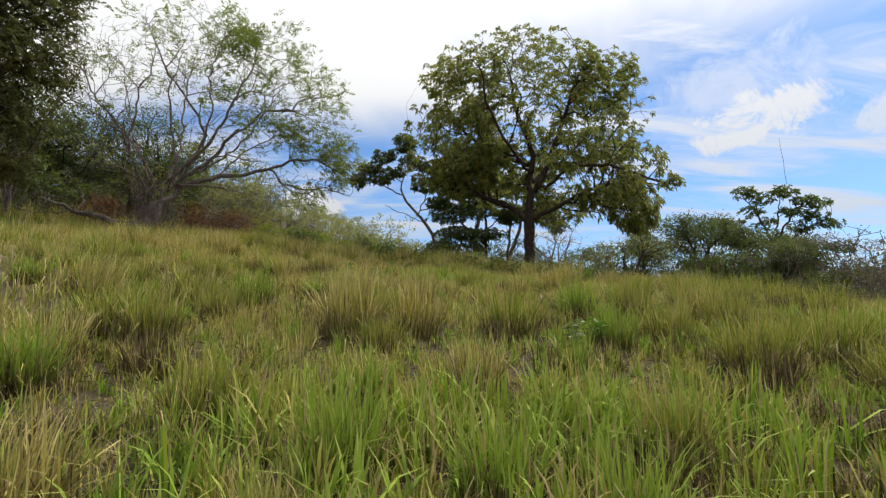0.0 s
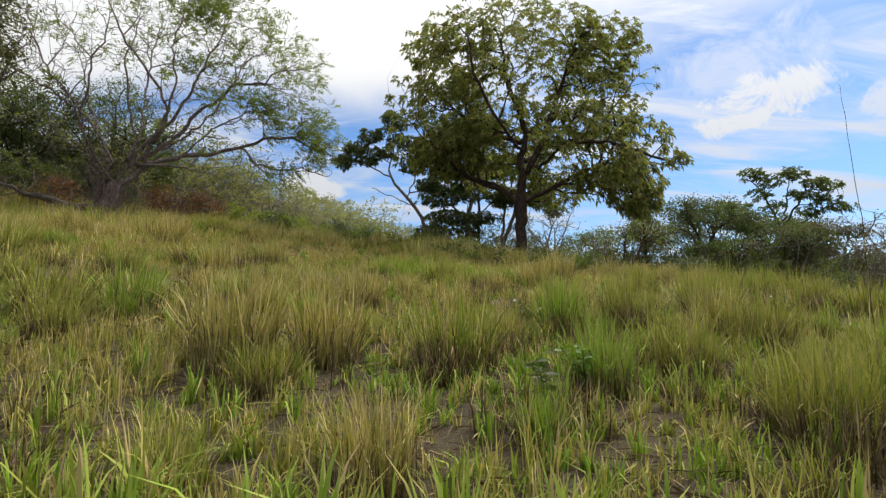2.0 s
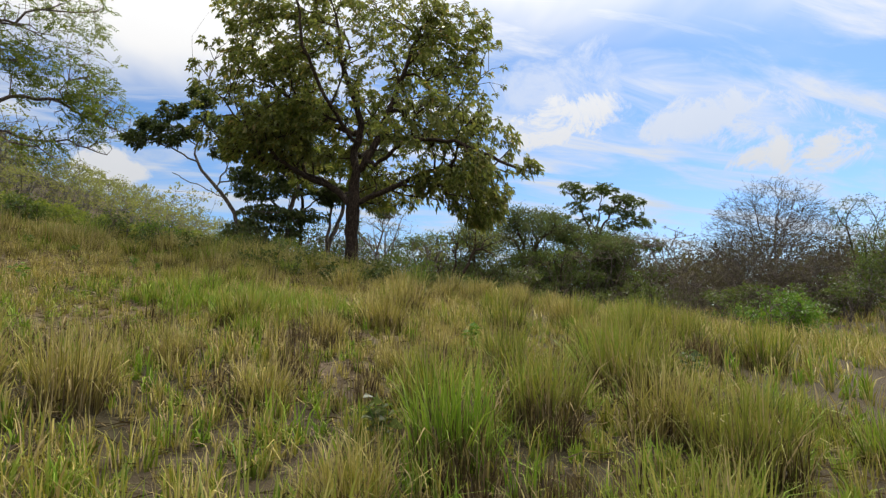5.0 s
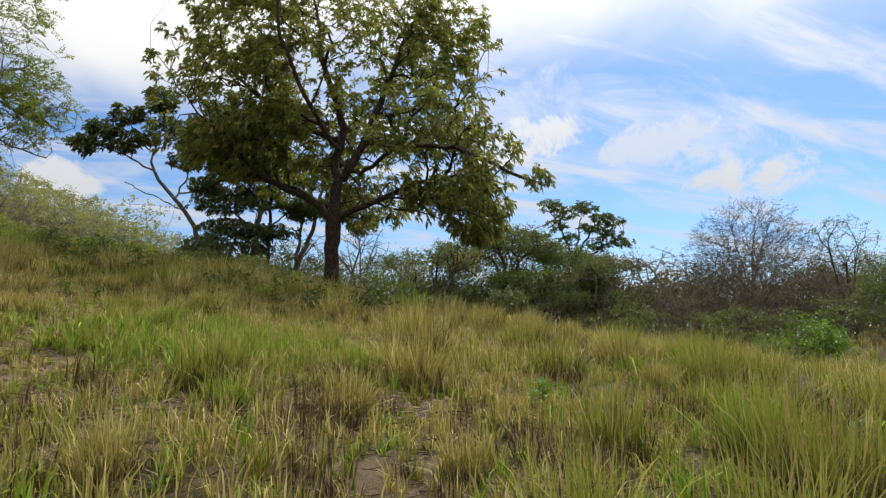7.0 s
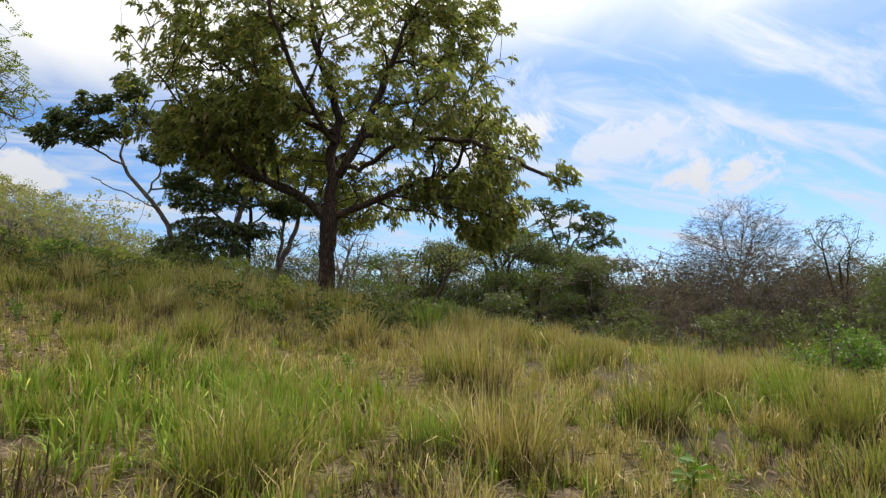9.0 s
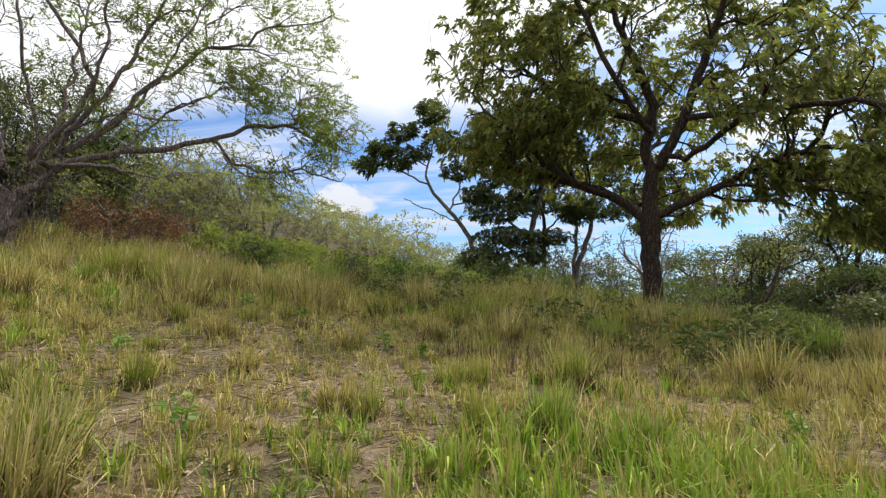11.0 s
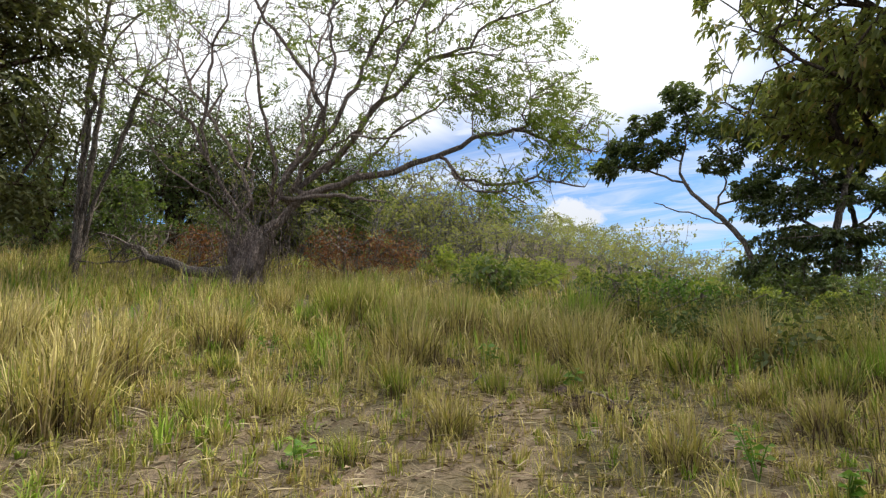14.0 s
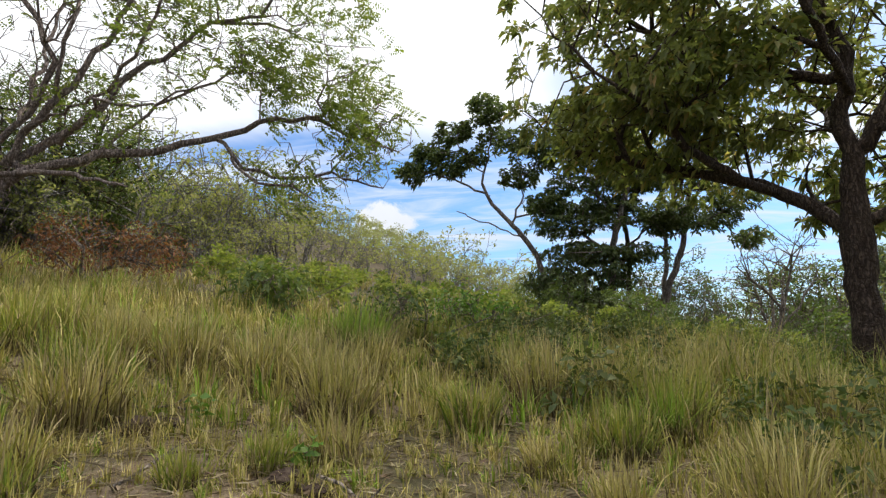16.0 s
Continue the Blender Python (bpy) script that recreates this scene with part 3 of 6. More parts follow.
# ---------------------------------------------------------------- trees whose limbs can be told apart
def drawn_tree(name, label, base, trunk, trunk_r, limbs, blobs, tips_n, seed, leaves, bark, leaf, first=120, reach=0.25, sag=0.08, wobble=0.09, tip_r=0.007, shell=0.1, hole=0.7, rough=0.7, end_r=0.02, keep=None, kinks=0.06, sides=12):
    """trunk: points from the foot up; limbs: (radius, points), each springing from the nearest wood already there."""
    rng = np.random.default_rng(seed)
    sk = Skeleton()
    sk.line(trunk, -1, "trunk", 0.22, rng, 0.02)
    own = {}
    zs = [p[2] for p in trunk]
    for i, q in enumerate(sk.p):
        own[i] = float(np.interp(q[2], zs, trunk_r))
    low = max(1, int(len(sk.p) * 0.7))
    for k, (r0, pts) in enumerate(limbs):
        d = np.linalg.norm(np.array(sk.p) - np.array(pts[0]), axis=1)
        start = len(sk.p)
        foot = int(np.argmin(d))
        last = sk.line(pts, foot, "limb_%d" % k, 0.3, rng, kinks)
        for i in range(start, last + 1):
            u = (i - start) / max(1, last - start)
            own[i] = min(own[foot] * 0.95, r0 * (1 - u) ** 0.75 + end_r * u)
    tips = in_ellipsoids(rng, blobs, tips_n, shell, hole, seed * 1.3, rough)
    ends = grow(sk, tips, rng, first, reach, sag, wobble, lowest=low, step=0.4)
    r = radii(sk, ends, tip_r, 0.42)
    for i, v in own.items():
        r[i] = v
    # a branch is never thicker than the wood it springs from
    for i in range(len(sk.p)):
        if sk.parent[i] >= 0 and i not in own:
            r[i] = min(r[i], 0.8 * r[sk.parent[i]])
    out = outward_from(tips, np.mean(tips, axis=0) * np.array([1, 1, 0.85]))
    sel = np.ones(len(tips), bool) if keep is None else np.array([keep(q, rng) for q in tips])
    crown = leaves(rng, tips[sel], out[sel]) if leaf is not None else None
    return tree_thing(name, label, "tree", base, sk, r, crown, bark, leaf, sides, 8, 4)


# ---------------------------------------------------------------- the great broad-leaved tree
G_BIG = zg(3.86, 25.0)
drawn_tree("broadleaf_tree", "tall spreading tree with brown trunk and broad drooping green leaves", (3.86, 25.0, G_BIG - 0.1),
           [(3.86, 25.0, G_BIG - 0.1), (3.83, 25.0, G_BIG + 0.3), (3.80, 24.98, 5.4), (3.82, 25.0, 6.35), (3.86, 25.0, 7.0), (3.95, 25.0, 7.9)], [0.34, 0.25, 0.215, 0.25, 0.19, 0.15],
           [(0.13, [(3.7, 25.1, 6.6), (3.4, 25.5, 7.1), (2.8, 25.8, 7.55), (2.0, 26.2, 7.9), (0.9, 26.5, 8.25), (-0.5, 26.8, 8.7)]),
            (0.09, [(3.1, 25.7, 7.35), (2.2, 25.2, 7.5), (1.2, 24.6, 7.9), (0.2, 24.2, 8.8)]),
            (0.15, [(3.9, 25.0, 7.5), (3.85, 25.1, 8.6), (4.1, 25.1, 9.6), (3.8, 25.2, 10.6), (3.3, 25.3, 12.0), (3.1, 25.2, 13.6)]),
            (0.14, [(4.1, 24.9, 7.9), (4.5, 24.7, 8.7), (4.9, 24.5, 9.8), (5.4, 24.2, 11.2), (5.9, 24.0, 12.8)]),
            (0.10, [(4.1, 24.9, 6.7), (5.0, 24.4, 7.1), (6.2, 23.9, 7.7), (7.3, 23.5, 7.9), (8.3, 23.0, 7.8)]),
            (0.08, [(4.7, 24.5, 9.0), (6.0, 24.1, 9.0), (6.9, 24.0, 9.3), (7.2, 24.0, 10.0), (7.7, 23.9, 10.6)]),
            (0.07, [(4.4, 24.0, 7.8), (5.0, 22.2, 8.2), (6.2, 20.8, 7.9), (7.4, 20.2, 7.2), (8.1, 20.0, 6.95)]),
            (0.10, [(3.8, 25.2, 9.2), (3.0, 25.8, 9.8), (1.7, 26.4, 10.6), (0.6, 26.6, 11.7)]),
            (0.08, [(4.2, 26.0, 8.6), (5.0, 27.6, 9.5), (5.8, 29.0, 10.4)]),
            (0.07, [(3.6, 24.4, 8.8), (2.6, 23.4, 9.8), (1.8, 22.9, 11.2), (1.6, 22.8, 12.6)])],
           [(3.8, 25.8, 12.5, 4.6, 3.9, 3.4, 38), (0.7, 25.6, 10.6, 2.5, 3.2, 2.9, 19), (0.9, 25.4, 13.0, 2.1, 2.6, 2.0, 9), (7.0, 24.3, 13.0, 1.6, 2.2, 1.4, 6), (7.2, 24.2, 11.2, 1.9, 2.8, 2.4, 9),
            (7.7, 23.4, 8.3, 1.6, 2.1, 1.6, 7), (7.7, 22.9, 6.8, 1.2, 1.4, 1.2, 6), (0.3, 26.0, 9.0, 2.0, 1.8, 1.2, 9), (1.9, 24.8, 9.0, 2.0, 1.7, 1.0, 8),
            (5.6, 21.6, 8.7, 2.0, 1.6, 1.2, 5), (5.4, 28.0, 9.5, 2.6, 2.4, 1.9, 9),
            (2.4, 28.2, 9.2, 2.2, 2.0, 1.4, 7), (8.15, 20.0, 7.05, 0.4, 0.4, 0.3, 0.6), (6.6, 21.0, 7.2, 1.0, 0.9, 0.8, 2.5), (6.6, 24.2, 7.5, 1.5, 1.5, 1.0, 6), (5.4, 26.6, 7.6, 1.8, 1.6, 0.9, 5), (8.2, 23.6, 6.4, 0.9, 1.2, 0.8, 4)],
           5200, 11, lambda rng, tips, out: umbrellas(rng, tips, out, 11, 0.218, 0.33, 0.5), M_BARK, M_LEAF, 130, 0.30, 0.10, 0.07, 0.007, 0.42, 0.74, 0.85, 0.035, lambda q, rng: math.hypot(q[0] - 4.5, q[1] - 24.4) > 1.5 or q[2] > 10.2 or rng.uniform() < 0.15, 0.03, 16)


# ---------------------------------------------------------------- the sprawling thorn tree on the left
def sprawling_tree():
    g = zg(-12.9, 24.7)
    base = (-12.9, 24.7, g - 0.15)

    def leafy(q, rng):
        clump = noise.noise(Vector((q[0] * 0.8, q[1] * 0.8, q[2] * 1.0 + 4.0)))
        return 1.0 * clump + 0.055 * (q[0] + 10.0) + 0.03 * (q[2] - 12.5) + rng.normal(0, 0.14) > 0.22

    root = drawn_tree("sprawling_tree", "sprawling multi-stemmed tree with bare grey branches and thin feathery leaves", base,
        [base, (-12.85, 24.7, g + 0.35), (-12.75, 24.75, g + 0.8), (-12.6, 24.85, g + 1.25)], [0.55, 0.42, 0.36, 0.30],
        [(0.123, [(-12.3, 24.9, 7.5), (-11.6, 25.4, 8.4), (-10.5, 26.0, 8.9), (-9.6, 26.6, 9.1), (-8.5, 27.2, 9.6), (-7.7, 27.8, 10.2), (-6.6, 28.2, 10.4), (-5.3, 28.4, 9.8), (-4.4, 28.5, 9.5)]),
         (0.049, [(-8.3, 27.3, 9.5), (-7.9, 27.5, 8.9), (-6.8, 27.7, 8.7), (-5.9, 28.0, 8.9), (-4.7, 28.2, 8.5)]),
         (0.037, [(-8.1, 27.3, 9.1), (-7.3, 27.0, 8.4), (-6.5, 27.0, 8.3), (-5.9, 27.0, 7.9)]),
         (0.066, [(-12.1, 25.0, 8.3), (-10.4, 24.8, 8.1), (-9.1, 24.4, 7.8), (-8.2, 24.0, 7.5)]),
         (0.094, [(-11.9, 25.4, 8.6), (-11.4, 25.8, 9.2), (-10.7, 26.2, 10.0), (-10.2, 26.6, 11.1), (-9.5, 27.0, 11.8), (-8.9, 27.4, 12.7), (-7.6, 27.8, 12.8), (-6.9, 28.2, 12.6)]),
         (0.049, [(-8.9, 27.4, 12.7), (-7.5, 27.2, 12.6), (-6.9, 27.2, 13.2), (-5.7, 27.4, 13.4), (-5.0, 27.6, 13.8)]),
         (0.082, [(-11.9, 25.2, 8.5), (-11.4, 25.4, 9.5), (-10.6, 25.6, 10.8), (-10.1, 26.0, 12.3), (-9.8, 26.2, 13.3), (-9.3, 26.4, 14.4), (-9.1, 26.6, 15.8)]),
         (0.074, [(-12.1, 25.0, 8.6), (-11.1, 25.0, 9.7), (-10.7, 24.9, 10.5), (-11.2, 24.6, 11.6), (-11.8, 24.4, 12.5), (-12.4, 24.2, 13.4), (-12.8, 24.0, 14.4), (-13.2, 24.0, 15.4)]),
         (0.061, [(-12.4, 25.2, 8.5), (-12.4, 26.2, 10.3), (-12.8, 27.0, 13.0), (-12.8, 27.6, 14.9), (-12.8, 28.0, 16.2)]),
         (0.053, [(-12.2, 24.8, 8.0), (-11.7, 24.4, 8.8), (-11.7, 24.0, 9.6), (-11.7, 23.6, 10.7), (-11.8, 23.4, 12.1), (-11.4, 23.6, 13.8)]),
         (0.057, [(-12.9, 24.4, 7.8), (-13.2, 24.0, 8.5), (-13.3, 23.6, 9.1), (-13.4, 23.4, 9.9), (-13.0, 23.2, 10.8), (-13.0, 23.2, 12.0), (-12.5, 23.2, 12.6), (-12.4, 23.2, 13.8)]),
         (0.057, [(-12.7, 24.6, 8.2), (-13.6, 24.6, 9.7), (-14.8, 24.8, 11.1), (-15.9, 25.0, 12.2), (-16.8, 25.2, 13.8), (-17.4, 25.4, 15.2)]),
         (0.049, [(-13.3, 23.6, 9.1), (-13.5, 23.2, 10.0), (-14.4, 23.0, 10.7), (-15.4, 22.8, 11.2), (-16.0, 22.6, 11.9)]),
         (0.045, [(-11.2, 25.8, 9.1), (-9.4, 24.8, 9.7), (-8.5, 24.4, 10.4), (-7.6, 24.2, 11.7), (-7.0, 24.2, 12.7)]),
         (0.041, [(-10.5, 26.0, 8.9), (-9.8, 26.6, 10.0), (-9.0, 27.2, 10.9), (-8.5, 27.6, 11.4), (-7.4, 28.2, 11.8)]),
         (0.041, [(-12.9, 24.8, 8.0), (-14.3, 26.0, 10.0), (-15.6, 27.0, 12.5), (-16.2, 27.6, 14.6)]),
         (0.033, [(-12.9, 24.2, 7.6), (-12.7, 23.2, 8.0), (-13.5, 22.6, 8.6), (-13.9, 22.4, 9.2)]),
         (0.049, [(-11.0, 25.3, 10.2), (-10.6, 25.2, 11.8), (-10.9, 25.2, 13.4), (-10.4, 25.4, 15.4), (-10.2, 25.4, 16.2)]),
         (0.037, [(-11.7, 25.4, 9.3), (-9.6, 24.6, 9.5), (-8.5, 24.2, 9.1), (-7.7, 23.8, 8.9)]),
         (0.200, [(-13.1, 24.5, g + 0.3), (-13.05, 24.4, g + 1.0), (-12.9, 24.5, g + 1.5)]),
         (0.180, [(-12.5, 24.4, g + 0.2), (-12.4, 24.5, g + 0.8), (-12.4, 24.7, g + 1.4)])],
        [(-6.3, 28.0, 11.3, 2.0, 1.6, 1.4, 15), (-5.2, 28.3, 9.9, 1.4, 1.2, 1.0, 9), (-8.1, 27.4, 12.0, 2.0, 1.7, 1.5, 9), (-7.0, 27.4, 13.7, 2.3, 1.9, 1.7, 12), (-9.6, 26.4, 14.4, 2.4, 2.2, 2.0, 14),
         (-8.6, 26.6, 15.6, 2.0, 1.9, 1.4, 10), (-11.0, 25.2, 15.3, 2.6, 2.4, 1.7, 15), (-13.0, 24.2, 14.2, 2.4, 2.2, 2.2, 13), (-12.8, 27.4, 15.0, 2.2, 2.0, 2.2, 9), (-15.0, 23.4, 12.2, 2.3, 1.8, 2.0, 10),
         (-16.4, 25.4, 14.0, 2.4, 2.2, 2.4, 10), (-12.0, 24.5, 11.3, 2.8, 2.2, 2.2, 12), (-9.8, 26.0, 11.5, 2.4, 2.0, 1.8, 9), (-6.2, 27.8, 8.8, 1.8, 1.2, 0.9, 6), (-13.8, 22.9, 9.8, 1.6, 1.4, 1.6, 5), (-9.2, 24.8, 10.4, 1.8, 1.6, 1.8, 7)],
        3300, 5, lambda rng, tips, out: feathers(rng, tips, out, 4, 0.34, 10, 0.12, 0.15, 0.15), M_BARK_THORN, M_FEATHER, 230, 0.18, 0.03, 0.12, 0.0062, 0.0, 0.35, 0.7, 0.016, leafy, 0.045)
    # dead stems and vines hanging round the foot
    rng = np.random.default_rng(55)
    dead = Skeleton()
    rootn = dead.add((-12.9, 24.7, g), -1, "vine")
    for _ in range(90):
        a = rng.uniform(0, 2 * np.pi)
        d = rng.uniform(0.15, 1.0)
        n0 = dead.add((-12.75 + d * np.cos(a), 24.8 + d * np.sin(a), g + 0.05), rootn, "skip")
        h = rng.uniform(0.5, 2.9)
        lean = rng.uniform(0.1, 0.9)
        p = dead.p[n0]
        turn = rng.uniform(-1.5, 1.5)
        dead.line([p + np.array([lean * np.cos(a) * 0.4, lean * np.sin(a) * 0.4, h * 0.55]), p + np.array([lean * np.cos(a + turn), lean * np.sin(a + turn), h]), p + np.array([lean * 1.5 * np.cos(a + turn * 1.3), lean * 1.5 * np.sin(a + turn * 1.3), h * rng.uniform(0.6, 1.05)])], n0, "vine", 0.25, rng, 0.07)
    v, l, s = tubes(dead, np.full(len(dead.p), 0.010), {"vine"}, 3)
    part("vine_tangle", mesh_from("vine_tangle", v - np.array(base), l, s, M_BARK_THORN), root, "dead grey-brown vines and suckers round the foot")


sprawling_tree()


# ---------------------------------------------------------------- other trees: one recipe, many settings
def common_tree(name, label, x, y, height, trunk, blobs, tips_n, leaf, bark, seed, stems=((0, 0),), kind="rosette", leaf_len=0.16, per=14, leaf_w=0.4, lean=(0, 0), first=30, tip_r=0.01, sag=0.1, spread=0.2, hole=0.5, shell=0.3, reach=0.3, limbs=(), category="tree", keep=1.0, group="", sink=0.1):
    """blobs are given from the foot: (dx, dy, height above the foot, rx, ry, rz, share)."""
    rng = np.random.default_rng(seed)
    g = zg(x, y)
    base = (x, y, g - sink)
    b = np.array(base)
    sk = Skeleton()
    low = 1
    for i, (ox, oy) in enumerate(stems):
        top = np.array([lean[0] + ox * 3.0, lean[1] + oy * 3.0, height * 0.62])
        if i == 0:
            sk.line([b, b + np.array([ox * 0.3, oy * 0.3, height * 0.15]) + np.array([lean[0] * 0.18, lean[1] * 0.18, 0]), b + top * 0.55 + np.array([0.0, 0, 0]), b + top], -1, "trunk", 0.35, rng, trunk * 0.25)
        else:
            sk.line([b + np.array([ox * 0.8, oy * 0.8, height * 0.2]), b + top * 0.6, b + top], 0, "limb_%d" % i, 0.4, rng, trunk * 0.3)
    low = max(1, int(height * 0.22 / 0.35))
    for i, pts in enumerate(limbs):
        pts = [b + np.array(q) for q in pts]
        d = np.linalg.norm(np.array(sk.p) - pts[0], axis=1)
        sk.line(pts, int(np.argmin(d)), "limb_x%d" % i, 0.4, rng, 0.04)
    world = [(x + q[0], y + q[1], g + q[2], *q[3:]) for q in blobs]
    tips = in_ellipsoids(rng, world, tips_n, shell, hole, seed * 1.7)
    tips[:, 2] = np.maximum(tips[:, 2], g + 0.15)
    ends = grow(sk, tips, rng, first, reach, sag, 0.06, lowest=low)
    r = radii(sk, ends, tip_r, 0.44)
    for i, t in enumerate(sk.tag):
        if t == "trunk":
            u = (sk.p[i][2] - g) / (height * 0.62)
            r[i] = trunk * (1.15 - 0.65 * min(1, max(0, u)))
        elif t.startswith("limb"):
            r[i] = min(max(r[i], trunk * 0.22), trunk * 0.62)
    crown = None
    if leaf is not None:
        sel = rng.uniform(0, 1, len(tips)) < keep
        out = outward_from(tips, (x + lean[0], y + lean[1], g + height * 0.5))
        if kind == "umbrella":
            crown = umbrellas(rng, tips[sel], out[sel], per, leaf_len, leaf_w, 0.35)
        elif kind == "rosette":
            crown = rosettes(rng, tips[sel], out[sel], per, leaf_len, leaf_w, spread, 0.3, 0.15)
        else:
            crown = feathers(rng, tips[sel], out[sel], per, leaf_len * 2.2, 8, leaf_len, 0.4, spread)
    return tree_thing(name, label, category, base, sk, r, crown, bark, leaf, 9, 6, 3, group)


# the leaning tree and the slender dark trees behind the great tree
def dark_whorls(size, count):
    return lambda rng, tips, out: umbrellas(rng, tips, out, count, size, 0.42, 0.35)


G_LEAN = zg(-0.3, 38.5)
drawn_tree("leaning_tree", "slender tree leaning far over, dark leaves at its branch ends", (-0.2, 38.5, G_LEAN - 0.1),
           [(-0.2, 38.5, G_LEAN - 0.1), (-0.5, 38.5, 7.6), (-0.8, 38.5, 8.5), (-1.5, 38.5, 9.5), (-2.5, 38.5, 10.6), (-2.9, 38.5, 11.5)], [0.15, 0.12, 0.11, 0.10, 0.08, 0.06],
           [(0.05, [(-2.6, 38.5, 11.0), (-3.8, 38.5, 11.6), (-5.2, 38.5, 12.1), (-6.3, 38.5, 12.0)]), (0.03, [(-1.3, 38.5, 9.2), (-2.4, 38.5, 9.7), (-4.0, 38.6, 10.4)]),
            (0.05, [(-2.9, 38.5, 11.6), (-2.6, 38.6, 12.7), (-2.4, 38.7, 14.5)]), (0.04, [(-2.8, 38.5, 12.0), (-3.8, 38.4, 13.0), (-4.2, 38.4, 13.8)]), (0.05, [(-1.7, 38.6, 9.8), (-1.2, 38.7, 11.0), (-1.4, 38.8, 12.0)])],
           [(-5.9, 38.5, 12.1, 0.75, 0.6, 0.5, 8), (-5.0, 38.5, 13.0, 0.9, 0.7, 0.5, 9), (-4.1, 38.5, 13.9, 0.8, 0.7, 0.55, 8), (-2.7, 38.5, 14.8, 0.9, 0.8, 0.7, 11), (-2.1, 38.7, 13.4, 1.1, 0.9, 0.6, 9), (-3.4, 38.5, 12.7, 0.8, 0.7, 0.4, 6),
            (-1.3, 38.6, 11.8, 0.9, 0.8, 0.5, 7), (-4.4, 38.5, 12.2, 0.8, 0.6, 0.35, 6), (-0.6, 38.6, 12.8, 1.3, 1.0, 0.8, 9), (0.2, 38.7, 14.3, 1.3, 1.0, 0.9, 8), (-0.2, 38.6, 10.6, 1.0, 0.9, 0.5, 6)],
           1150, 21, dark_whorls(0.24, 9), M_BARK_GREY, M_LEAF_DARK, 60, 0.15, 0.05, 0.08, 0.008, 0.0, 0.5)
G_SLIM = zg(2.4, 38.6)
drawn_tree("slender_tree", "slender dark-barked tree with flat layers of small dark leaves", (2.1, 38.6, G_SLIM - 0.1),
           [(2.1, 38.6, G_SLIM - 0.1), (2.15, 38.6, 7.0), (2.3, 38.6, 8.8), (3.0, 38.7, 11.1), (3.2, 38.8, 13.6)], [0.17, 0.14, 0.13, 0.10, 0.06],
           [(0.09, [(2.3, 38.7, 8.4), (1.2, 38.6, 9.2), (0.2, 38.5, 9.7)]), (0.07, [(2.6, 38.7, 9.6), (4.0, 38.6, 9.9), (5.2, 38.5, 9.9)]), (0.06, [(2.7, 38.7, 10.2), (1.4, 38.6, 11.0), (0.6, 38.5, 11.4)])],
           [(0.3, 38.4, 9.6, 1.5, 1.2, 0.55, 10), (2.6, 38.4, 9.9, 1.5, 1.2, 0.50, 8), (4.8, 38.5, 10.0, 1.3, 1.1, 0.50, 8), (1.2, 38.5, 11.3, 1.6, 1.3, 0.60, 11), (3.8, 38.7, 11.6, 1.6, 1.3, 0.60, 10), (2.6, 38.9, 13.2, 1.8, 1.5, 0.6, 12), (0.9, 38.4, 8.4, 1.6, 1.1, 0.5, 13), (0.0, 38.3, 7.4, 1.4, 1.0, 0.6, 12), (0.9, 38.2, 6.5, 1.4, 0.9, 0.6, 12), (0.4, 38.4, 10.5, 1.5, 1.1, 0.60, 10), (3.2, 38.6, 8.4, 1.3, 1.0, 0.4, 7), (2.2, 38.4, 7.6, 1.2, 0.9, 0.55, 7), (0.5, 38.5, 12.7, 1.6, 1.2, 0.7, 10), (2.0, 38.6, 14.4, 1.8, 1.4, 0.8, 11)],
           2400, 22, dark_whorls(0.21, 10), M_BARK_GREY, M_LEAF_DARK, 60, 0.2, 0.05, 0.08, 0.008, 0.0, 0.5)
drawn_tree("slender_tree", "thin upright dark-barked tree beside a taller one", (2.9, 39.4, zg(2.9, 39.4) - 0.1),
           [(2.9, 39.4, zg(2.9, 39.4) - 0.1), (3.0, 39.4, 8.4), (3.0, 39.5, 11.3)], [0.13, 0.10, 0.06],
           [(0.05, [(3.0, 39.4, 8.8), (3.9, 39.4, 9.6), (4.8, 39.3, 9.7)])],
           [(2.4, 39.4, 10.6, 1.3, 1.1, 0.55, 8), (3.4, 39.4, 11.6, 1.2, 1.1, 0.5, 8), (4.6, 39.3, 9.7, 1.0, 0.8, 0.50, 5)],
           480, 24, dark_whorls(0.21, 10), M_BARK, M_LEAF_DARK, 30, 0.2, 0.05, 0.08, 0.008, 0.0, 0.45)
